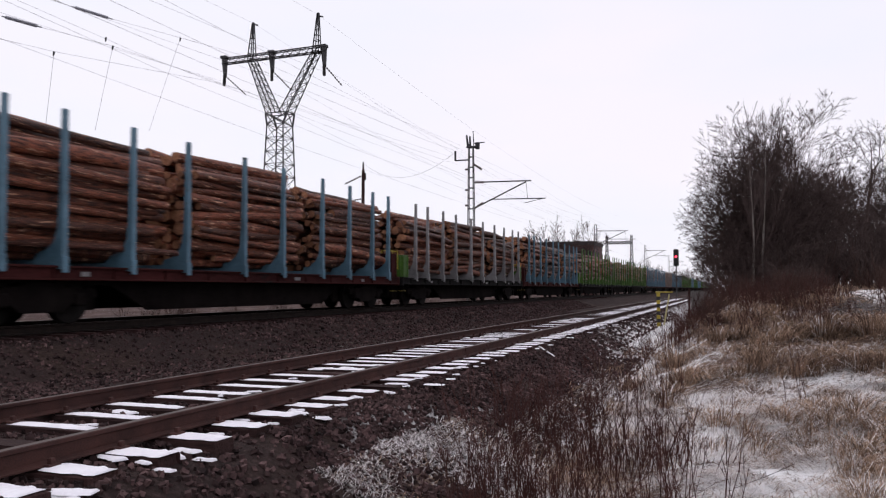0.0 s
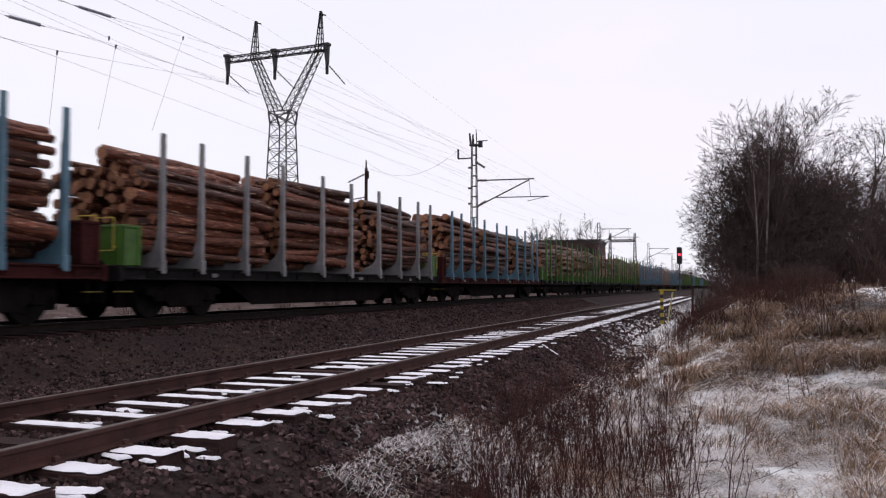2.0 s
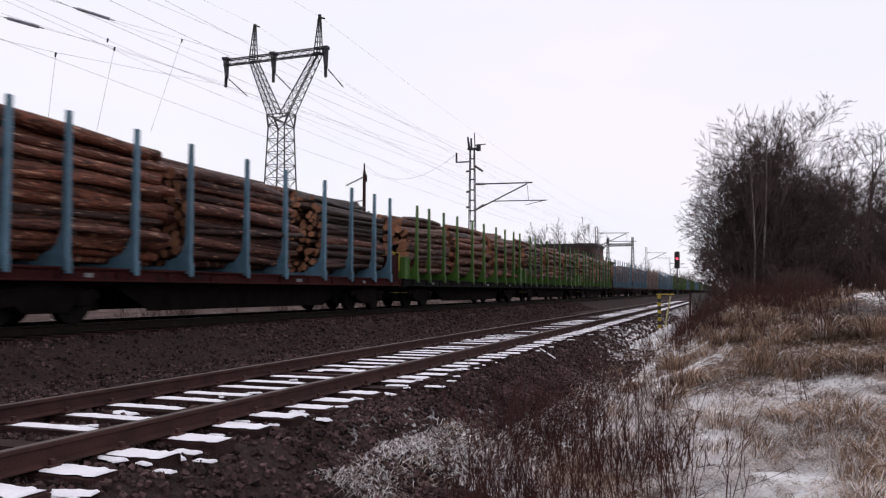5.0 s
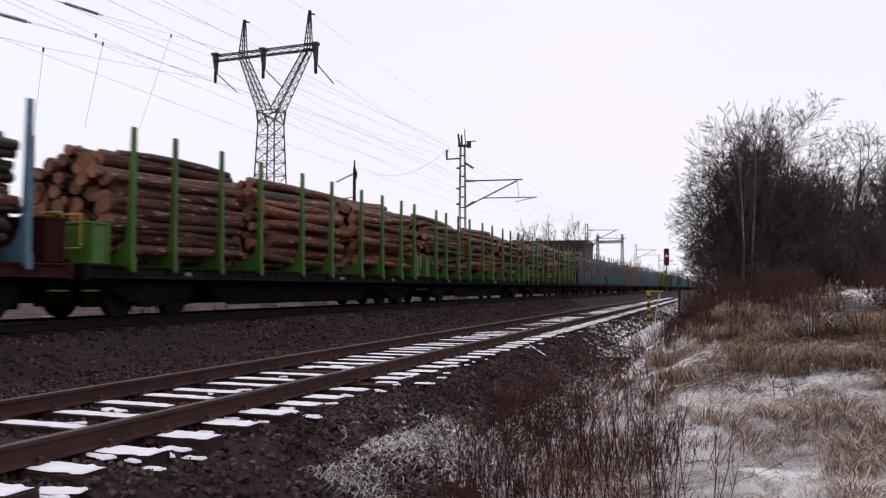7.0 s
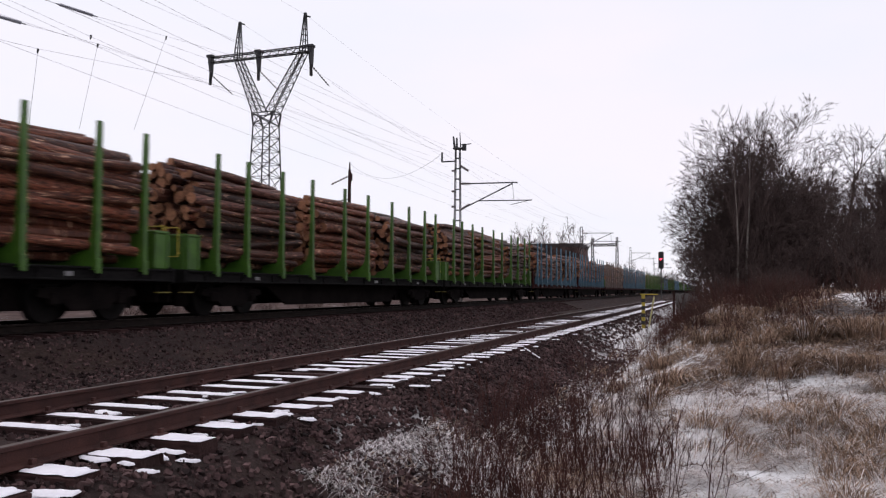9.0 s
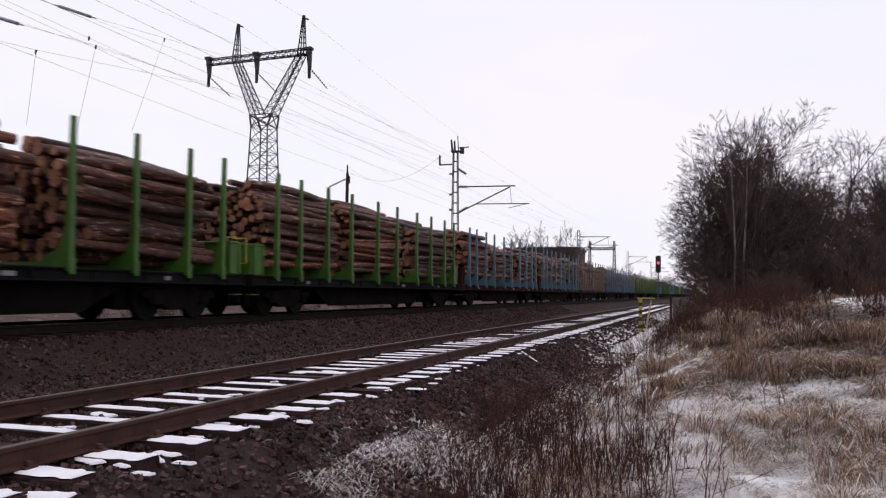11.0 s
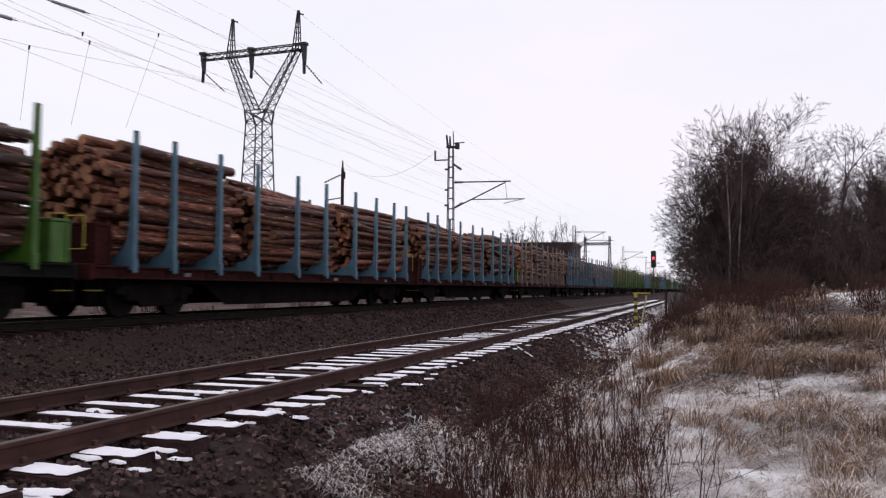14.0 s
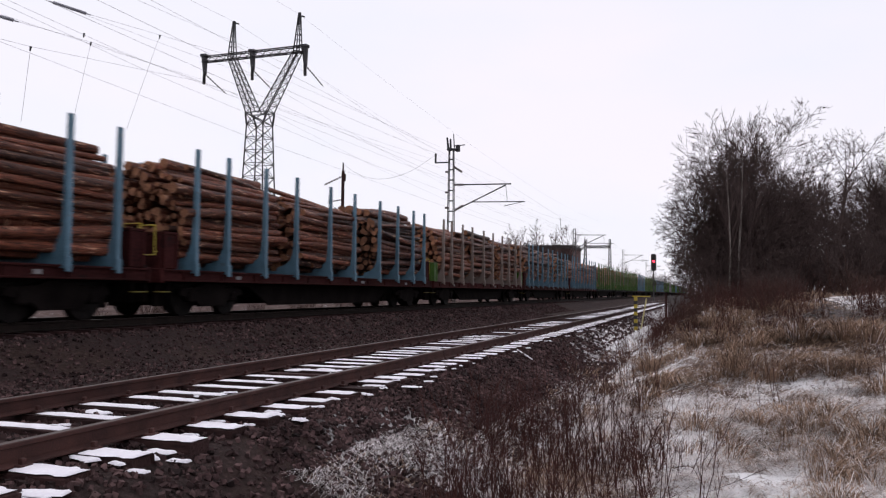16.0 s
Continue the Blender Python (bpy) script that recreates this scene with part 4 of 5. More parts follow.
def build_masts():
    pylon()
    catenary_mast(-16.3, 51.2, 10.3, 7.85, 6.65, 4.0)
    catenary_mast(-16.3, 104.8, 9.0, 8.2, 7.1, 4.0, False, label="far grey catenary mast with cantilever arm")
    catenary_mast(-16.3, 170.7, 9.7, 8.6, 7.5, 4.0, False, "distant grey catenary mast")
    catenary_mast(-16.3, 240.0, 9.7, 8.6, 7.5, 4.0, False, "distant grey catenary mast")
    # dark pole with a stay, beyond the tracks
    g = ground_z(-33.3, 70)
    pole = tagged(empty("wooden_pole", -33.3, 70, g), "dark wooden line pole with short stay insulators", "pole")
    bm = bmesh.new()
    tube(bm, (0, 0, -0.3), (0, 0, 12.2 - g), 0.19, 0.15, n=10)
    tube(bm, (0, 0, 12.2 - g), (0, 0, 13.0 - g), 0.09, 0.07, n=8)
    tube(bm, (0.18, 0, 11.2 - g), (0.18, 0, 11.9 - g), 0.12, n=8)
    part("post", bm, SLEEPER, pole)
    bm = bmesh.new()
    a, b = Vector((0, 0, 11.7 - g)), Vector((-2.0, 0, 10.9 - g))
    ribbed(bm, a, b, 0.12, 0.035, 7, 6)
    part("stay_insulator", bm, PORCELAIN, pole)
    bm = bmesh.new()
    ribbed(bm, (0, 0, 9.4 - g), (-1.6, 0, 9.2 - g), 0.09, 0.04, 6, 6)
    part("stay_insulator", bm, PORCELAIN, pole)
    # portal gantry far down the line
    g = ground_z(-22.8, 180)
    ga = tagged(empty("portal_gantry", -22.8, 180, g), "distant grey lattice portal gantry over tracks", "gantry")
    for s in (-2.7, 2.7):
        bm = bmesh.new()
        lattice(bm, ring(s, 0, -0.2, 0.5, 0.4), ring(s, 0, 12.5 - g, 0.18, 0.15), 14, 0.09, 0.06)
        part("leg", bm, MAST_METAL, ga)
    bm = bmesh.new()
    lattice(bm, [(-2.7, -0.3, 10.6 - g), (-2.7, 0.3, 10.6 - g), (-2.7, 0.3, 11.1 - g), (-2.7, -0.3, 11.1 - g)], [(2.7, -0.3, 10.6 - g), (2.7, 0.3, 10.6 - g), (2.7, 0.3, 11.1 - g), (2.7, -0.3, 11.1 - g)], 8, 0.09, 0.06)
    part("beam", bm, MAST_METAL, ga)
    # conductors of the transmission line
    z = 23.6
    for x in (-7.1, -1.0, 5.4):
        for y0, y1 in ((-160, PY_Y - 0.5), (PY_Y + 4.2, 330)):
            wire("power_line", [(PY_X + x + 0.2, y0, z + 0.1), (PY_X + x + 0.2, y1, z + 0.1)], 0.010, "dark high-voltage conductor", 4.0, 40)
    for x in (-3.5, 4.6):
        wire("earth_wire", [(PY_X + x, -160, 31), (PY_X + x, PY_Y, 30.1), (PY_X + x, 330, 30)], 0.009, "thin earth wire of the pylon line", 3.0, 40)
    # overhead line of the railway
    for x, z0, sag, r in ( (-12.6, 6.45, 0.0, 0.004), (-12.3, 7.8, 0.4, 0.004), (-17.4, 10.05, 0.7, 0.006)):
        wire("contact_wire" if sag == 0 else "messenger_wire", [(x, -8, z0), (x, 51.2, z0), (x, 104.8, z0), (x, 170.7, z0), (x, 240, z0)], r, "thin overhead line wire", sag)
    for name, pts in (("contact_wire", ((-8, 7.3), (14.6, 6.91), (27.0, 6.65), (51, 6.5), (105, 6.5), (171, 6.5))), ("messenger_wire", ((-8, 8.5), (15.35, 8.04), (19.6, 7.92), (34, 8.06), (51, 8.3), (105, 8.2), (171, 8.2))),
                      ("feeder_wire", ((-8, 8.6), (14.9, 7.9), (21, 7.64), (34, 7.44), (51, 7.5), (105, 7.5))), ("anchor_wire", ((-6, 6.6), (14.8, 7.48), (16.0, 7.58), (18.6, 7.83), (26.6, 8.13), (51, 9.0))),
                      ("anchor_wire", ((-6, 6.4), (17.0, 8.48), (18.5, 8.62), (21.6, 8.99), (25.8, 9.47), (51, 10.4))), ("anchor_wire", ((-6, 4.6), (14.6, 6.88), (16.4, 7.05), (23.7, 7.99), (51, 9.4)))):
        wire(name, [(-17.0, y, z) for y, z in pts], 0.0042, "thin overhead line wire", 0.0, 2)
    wire("stay_wire", [(-33.3, 70, 12.9), (-17.4, 51.2, 10.0)], 0.01, "thin slack wire between pole and mast", 1.6, 20)
    for a, b in (((-17, 14.77, 7.48), (-17, 15.99, 7.58)), ((-17, 16.99, 8.48), (-17, 18.54, 8.62))):
        bm = bmesh.new()
        a, b = Vector(a), Vector(b)
        ribbed(bm, a.lerp(b, 0.1), a.lerp(b, 0.9), 0.05, 0.02, 16)
        tube(bm, a, b, 0.018, n=6)
        tagged(finish("line_insulator", bm, material("grey_glazed_insulator", (0.20, 0.20, 0.23), (0.36, 0.36, 0.40), scale=5, fine=30, rough=0.3, bump=0.0)), "long ribbed insulator in the overhead wire", "insulator", "insulators in the wires")
    for a in ((-17, 16.42, 7.05), (-17, 18.58, 7.83), (-17, 21.63, 8.99), (-17, 18.3, 8.0)):
        bm = bmesh.new()
        tube(bm, a, Vector(a) + Vector((0, -0.02, -0.12)), 0.03, 0.02, n=6)
        tagged(finish("wire_clamp", bm, LATTICE), "small dark clamp on the wire", "clamp", "clamps on the wires")
    for a, b in (((-17.0, 16.42, 7.05), (-17.0, 16.2, 5.0)), ((-17.0, 18.58, 7.83), (-17.0, 17.95, 5.2)), ((-17.0, 21.63, 8.99), (-17.0, 20.2, 5.6))):
        wire("dropper", [a, b], 0.006, "thin hanging dropper wire", 0.0, 2)


# ---------------------------------------------------------------- lineside things
RED_GLOW = glowing("red_signal_light", (1.0, 0.03, 0.06), 6.0)


def build_lineside():
    x, y = -6.9, 116.5
    g = ground_z(x, y)
    s = tagged(empty("railway_signal", x, y, g), "black railway signal head showing a red light", "signal")
    bm = bmesh.new()
    tube(bm, (0, 0, -0.2), (0, 0, 5.9 - g), 0.09, n=10)
    part("post", bm, MAST_METAL, s)
    bm = bmesh.new()
    box(bm, -0.36, 0.36, -0.12, 0.0, 3.8 - g, 6.2 - g, 0.12)
    part("signal_plate", bm, BLACK, s)
    for k, z in enumerate((5.75, 5.15, 4.55, 4.1)):
        bm = bmesh.new()
        tube(bm, (0, -0.12, z - g), (0, -0.16, z - g), 0.15, n=14)
        part("lamp", bm, RED_GLOW if k == 1 else BLACK, s, "glowing red lamp" if k == 1 else "")
        bm = bmesh.new()
        for i in range(8):
            a0, a1 = math.pi * i / 8, math.pi * (i + 1) / 8
            q = [bm.verts.new((0.19 * math.cos(a), yy, z - g + 0.19 * math.sin(a))) for a, yy in ((a0, -0.12), (a1, -0.12), (a1, -0.36), (a0, -0.36))]
            bm.faces.new(q)
        part("hood", bm, BLACK, s)
    # striped marker post with a slanted lath
    x, y = -2.62, 32.5
    g = ground_z(x, y) + 0.08
    p = tagged(empty("marker_post", x, y, g - 0.05), "yellow and black striped marker post in snowy grass", "marker post")
    for k in range(9):
        bm = bmesh.new()
        box(bm, -0.066, 0.066, -0.05, 0.05, k * 0.146, k * 0.146 + 0.146, 0.003)
        part("band", bm, YELLOW if k % 2 == 0 else BLACK, p, "yellow band" if k % 2 == 0 else "black band")
    bm = bmesh.new()
    box(bm, -0.12, 0.56, -0.03, 0.03, 1.318, 1.36, 0.008)
    part("top_bar", bm, YELLOW, p)
    bm = bmesh.new()
    tube(bm, (0.42, 0, 1.25), (0.2, 0.05, 0.05), 0.03, n=6)
    part("lath", bm, material("pale_lath", (0.45, 0.40, 0.18), (0.62, 0.56, 0.28), scale=5, rough=0.7), p, "pale yellow slanted lath")
    # weathered plank screen at the edge of the thicket
    f = tagged(empty("plank_fence"), "short grey weathered plank fence by the thicket", "fence")
    f.matrix_basis = pose(-1.62, 38, ground_z(-1.62, 38) - 0.1, 0, 0, 66)
    wood = material("silvery_planks", (0.13, 0.125, 0.12), (0.30, 0.29, 0.285), scale=3, fine=30, stretch=(6, 6, 0.6), rough=0.9, per_object=0.25)
    for k in range(17):
        bm = bmesh.new()
        box(bm, k * 0.16, k * 0.16 + 0.145, -0.012, 0.012, 0.05, 1.42 + 0.03 * math.sin(k * 2.1), 0.004)
        part("plank", bm, wood, f)
    for k in (-0.06, 1.3, 2.72):
        bm = bmesh.new()
        tube(bm, (k, 0.06, 0), (k, 0.06, 1.55), 0.06, 0.05, n=8)
        part("post", bm, SLEEPER, f)
    for z in (0.4, 1.15):
        bm = bmesh.new()
        box(bm, -0.05, 2.72, 0.014, 0.05, z, z + 0.08, 0.004)
        part("fence_rail", bm, wood, f)
    # brick building far behind the train
    bx, by = -33.0, 172
    g = ground_z(bx, by)
    brick = material("dull_red_brick", (0.075, 0.038, 0.035), (0.15, 0.08, 0.072), scale=0.8, fine=6, rough=0.9, bump=0.2)
    h = tagged(empty("brick_building", bx, by, g), "long low brown brick building with a flat roof", "building")
    bm = bmesh.new()
    box(bm, -6.5, 6.3, -3, 9, -0.5, 9.9 - g)
    part("wall", bm, brick, h)
    bm = bmesh.new()
    box(bm, -6.7, 6.5, -3.2, 9.2, 9.9 - g, 10.7 - g, 0.05)
    part("roof", bm, material("dark_roof_edge", (0.035, 0.03, 0.03), (0.07, 0.06, 0.06), scale=1, fine=8), h)
    glass = material("dark_window", (0.02, 0.022, 0.025), (0.05, 0.052, 0.06), scale=1, fine=4, rough=0.15, bump=0)
    for k in range(7):
        bm = bmesh.new()
        box(bm, -5.8 + k * 1.75, -4.7 + k * 1.75, -3.04, -2.9, 7.0 - g, 8.6 - g, 0.03)
        part("window", bm, glass, h)


# ---------------------------------------------------------------- bare winter vegetation
TWIG = material("dark_twigs", (0.034, 0.0235, 0.0215), (0.100, 0.071, 0.066), scale=1.0, fine=6, rough=0.9, bump=0.0, spec=0.1)
TWIG_RED = material("reddish_twigs", (0.030, 0.018, 0.015), (0.092, 0.055, 0.046), scale=1.0, fine=6, rough=0.9, bump=0.0, spec=0.1)
BIRCH = material("birch_bark", (0.04, 0.032, 0.028), (0.25, 0.215, 0.19), scale=5, fine=20, stretch=(1, 1, 3), rough=0.8, bump=0.1)
DRY = material("dry_grass", (0.075, 0.043, 0.031), (0.41, 0.285, 0.205), scale=0.9, fine=4, rough=0.9, bump=0.0, spec=0.1, island=0.7)
FROSTED = material("frosted_grass", (0.50, 0.44, 0.42), (0.92, 0.88, 0.88), scale=0.8, fine=5, rough=0.9, bump=0.0, spec=0.1, island=0.3)
STEM = material("dead_weed_stems", (0.026, 0.0115, 0.0105), (0.090, 0.038, 0.032), scale=2, fine=6, rough=0.9, bump=0.0, spec=0.1)


class Sticks:
    def __init__(self):
        self.v, self.f, self.i = [], [], []

    def chain(self, pts, radii, n, mi=0):
        base = len(self.v)
        for k, (p, r) in enumerate(zip(pts, radii)):
            d = (pts[min(k + 1, len(pts) - 1)] - pts[max(k - 1, 0)]).normalized()
            a = d.orthogonal().normalized()
            b = d.cross(a)
            for j in range(n):
                t = 2 * math.pi * j / n
                self.v.append(p + a * (r * math.cos(t)) + b * (r * math.sin(t)))
        for k in range(len(pts) - 1):
            for j in range(n):
                q = base + k * n
                self.f.append((q + j, q + (j + 1) % n, q + n + (j + 1) % n, q + n + j))
                self.i.append(mi)


    def tip(self, p, q, r):
        """A last twig: a slim three-sided cone."""
        d = (q - p).normalized()
        a = d.orthogonal().normalized()
        b = d.cross(a)
        n = len(self.v)
        self.v += [p + a * r, p - a * (r * 0.5) + b * (r * 0.87), p - a * (r * 0.5) - b * (r * 0.87), q]
        self.f += [(n, n + 1, n + 3), (n + 1, n + 2, n + 3), (n + 2, n, n + 3)]
        self.i += [0, 0, 0]


def grow(st, rnd, p, d, length, r, level, depth, up=0.25, wiggle=0.25, kids=(4, 6), thin=0.0035, spread=0.75, mi=0):
    steps = 5 if level < depth - 1 else 2
    if level == depth:
        st.tip(p, p + (d + Vector((0, 0, up * 0.25))).normalized() * length * 0.62, r * 1.3)
        return
    pts, rs = [p.copy()], [r]
    rise = up
    up = up * (1.0, 0.6, 0.15, 0.0)[min(level, 3)]
    q, dd = p.copy(), d.copy()
    tip = max(r * 0.35, thin)
    for k in range(steps):
        dd = (dd + Vector((rnd.gauss(0, wiggle), rnd.gauss(0, wiggle), rnd.gauss(0, wiggle))) * 0.45 + Vector((0, 0, up * 0.25))).normalized()
        q = q + dd * (length / steps)
        pts.append(q.copy())
        rs.append(r + (tip - r) * (k + 1) / steps)
    st.chain(pts, rs, 6 if level == 0 else (4 if level == 1 else 3), mi if level == 0 else 0)
    n = rnd.randint(*kids)
    for _ in range(n):
        u = rnd.uniform(0.25, 1.0) if level else rnd.uniform(0.22, 1.0)
        x = u * steps
        k = min(int(x), steps - 1)
        s = pts[k].lerp(pts[k + 1], x - k)
        ax = (pts[k + 1] - pts[k]).normalized()
        side = ax.orthogonal().normalized()
        side.rotate(Matrix.Rotation(rnd.uniform(0, 2 * math.pi), 3, ax))
        nd = (ax + side * rnd.uniform(0.6, 1.3) * (spread if level < 2 else spread * 1.3)).normalized()
        grow(st, rnd, s, nd, length * rnd.uniform(0.38, 0.62) * (1.15 - 0.45 * u), max(rs[k] * 0.55, thin), level + 1, depth, rise, wiggle, kids, thin, spread, mi)


def tree(name, label, seed, stems, height, lean, trunk, depth=4, kids=(5, 7), mats=None, up=0.3, category="tree", thin=0.0045):
    rnd = random.Random(seed)
    st = Sticks()
    for k in range(stems):
        a = 2 * math.pi * k / stems + rnd.uniform(-0.4, 0.4)
        l = lean * rnd.uniform(0.3, 1.0) if stems > 1 else 0.03
        d = Vector((math.cos(a) * l, math.sin(a) * l, 1)).normalized()
        h = height * rnd.uniform(0.72, 1.0)
        grow(st, rnd, Vector((math.cos(a) * 0.25 * (stems > 1), math.sin(a) * 0.25 * (stems > 1), -0.3)), d, h, trunk * rnd.uniform(0.7, 1.1), 0, depth, up, 0.16 if stems > 1 else 0.055, kids, thin, 0.75 if stems > 1 else 0.38, 1)
    root = tagged(empty(name), label, category)
    for nm, want in (("trunk", 1), ("crown", 0)):
        me = bpy.data.meshes.new(nm)
        used = [f for f, i in zip(st.f, st.i) if i == want]
        index = {}
        for f in used:
            for q in f:
                index.setdefault(q, len(index))
        me.from_pydata([st.v[q] for q in index], [], [tuple(index[q] for q in f) for f in used])
        me.materials.append((mats or (TWIG, TWIG))[want])
        ob = new(nm, me)
        ob.parent = root
    return root


def build_trees():
    bushy = [tree("thicket_tree", "dense bare many-stemmed winter tree", 11 + k, (11, 10)[k], (5.0, 5.7)[k], (0.58, 0.34)[k], 0.045, 4, (6, 8), thin=0.0044) for k in range(2)]
    skirt = tree("thicket_tree", "low arching bare shrub tree with fine twigs", 17, 14, 3.0, 1.1, 0.028, 4, (5, 6), up=0.2, thin=0.0038)
    tall = tree("bare_tree", "tall bare deciduous tree with spreading limbs", 31, 2, 7.2, 0.2, 0.14, 4, (6, 7), thin=0.004)
    wood = tree("woodland_tree", "bare tree in the wood behind the thicket", 37, 3, 7.0, 0.3, 0.10, 3, (8, 10), thin=0.010)
    birch = tree("birch_tree", "slender bare birch with pale trunk", 41, 1, 6.4, 0, 0.062, 3, (8, 11), (TWIG, BIRCH), 0.5, thin=0.0038)
    low = tree("bush", "low dense dark bare bush", 61, 12, 1.8, 0.6, 0.02, 3, (4, 5), (TWIG, TWIG_RED), 0.2, "bush", 0.0052)
    small = tree("bush", "small sparse reddish-brown bare bush", 67, 10, 1.8, 0.6, 0.02, 3, (3, 4), (TWIG_RED, TWIG_RED), 0.2, "bush", 0.007)
    spots = [(bushy[1], 0.75, 31.2, 0.80, 60), (bushy[1], 0.55, 32.5, 0.72, 130), (bushy[1], 1.55, 30.5, 1.02, 85), (bushy[1], 2.9, 33.0, 0.72, 150), (bushy[1], 1.35, 35.5, 1.0, 95), (bushy[0], 7.0, 31.5, 0.96, 300),
             (skirt, 0.2, 29.6, 0.82, 40), (skirt, 0.8, 29.4, 0.85, 130), (skirt, 0.6, 32.0, 0.95, 120), (skirt, 2.3, 29.8, 0.8, 10), (skirt, 6.3, 29.5, 0.85, 200),
             (tall, 6.1, 47.0, 1.1, 0), (tall, 9.3, 50.0, 1.0, 120), (tall, 4.2, 42.0, 0.9, 240), (birch, 0.74, 28.6, 1.0, 0), (birch, 1.04, 28.9, 1.04, 77), (birch, 2.5, 35.0, 0.95, 140)]
    rr = random.Random(3)
    spots += [(wood, rr.uniform(0.5, 17), rr.uniform(52, 78), rr.uniform(0.75, 1.0), rr.uniform(0, 360)) for _ in range(20)]
    spots += [(low, x, y, k, a) for x, y, k, a in ((rr.uniform(0.5, 7.5), rr.uniform(28.5, 34), rr.uniform(0.9, 1.4), rr.uniform(0, 360)) for _ in range(14))]
    spots += [(low, rr.uniform(1.2, 10), rr.uniform(35, 42), rr.uniform(1.2, 1.7), rr.uniform(0, 360)) for _ in range(20)]
    spots += [(small, rr.uniform(-0.7, 4.6), rr.uniform(17.5, 24.5), rr.uniform(0.28, 0.45), rr.uniform(0, 360)) for _ in range(22)]
    spots += [(low, x, y, k, a) for x, y, k, a in ((rr.uniform(-0.3, 2.6), rr.uniform(25, 31), rr.uniform(0.5, 0.8), rr.uniform(0, 360)) for _ in range(14)) if y > 28.2 or not 0.3 < x < 1.6]
    spots += [(small, rr.uniform(-24.5, -18.5), 18 + 46 * rr.random(), rr.uniform(0.4, 0.75), rr.uniform(0, 360)) for _ in range(22)]
    used = set()
    for t, x, y, s, turn in spots:
        m = pose(x, y, ground_z(x, y), 0, 0, turn)
        if t in used:
            c = copy_thing(t, m)
        else:
            used.add(t)
            c = t
            c.matrix_basis = m
        c.scale = (s, s, s)
    far = tree("distant_tree", "far bare broad-crowned tree", 51, 5, 5.6, 0.6, 0.10, 3, (9, 11), thin=0.010, up=0.15)
    first = True
    for x, y, s in ((-37.2, 165, 2.0), (-34.2, 168, 2.2), (-30.8, 164, 2.2), (-35.5, 160, 1.9), (-30.5, 96, 1.2), (-20.5, 200, 1.15), (-18.5, 210, 1.1), (-24, 215, 1.35), (-15.5, 215, 1.1), (-26, 260, 1.5), (-20, 300, 1.3), (-14, 320, 1.35), (-6.5, 320, 1.4)):
        m = pose(x, y, ground_z(x, y), 0, 0, x * 37)
        c = far if first else copy_thing(far, m)
        c.matrix_basis = m
        first = False
        c.scale = (s, s, s)


def shrub(seed, height, mat, n, spread):
    rnd = random.Random(seed)
    st = Sticks()
    for k in range(n):
        a, rr = rnd.uniform(0, 6.28), spread * math.sqrt(rnd.random())
        d = Vector((rnd.gauss(0, 0.18), rnd.gauss(0, 0.18), 1)).normalized()
        grow(st, rnd, Vector((math.cos(a) * rr, math.sin(a) * rr, -0.05)), d, height * rnd.uniform(0.35, 1.15), 0.0048, 0, 2, 0.2, 0.16, (2, 4), 0.0019, 0.6)
    ob = joined("weed_shrub", st.v, st.f, mat)
    return ob


TUSSOCKS = [(0.5, 13.74, 1.9), (1.05, 13.15, 1.6), (0.04, 11.39, 1.2), (1.08, 10.13, 1.3), (1.36, 10.16, 1.5), (1.58, 9.61, 1.6), (1.69, 9.38, 1.6), (1.07, 9.3, 1.3), (0.33, 9.35, 1.0), (2.08, 13.03, 1.3), (-1.0, 15.51, 1.5), (-0.51, 13.71, 1.4), (-0.88, 12.17, 1.4), (1.1, 8.04, 1.4), (2.2, 11.85, 1.3), (2.39, 15.72, 2.0), (1.67, 15.93, 2.0), (2.76, 15.34, 2.0), (0.99, 15.73, 1.6), (-0.2, 16.45, 1.4)]


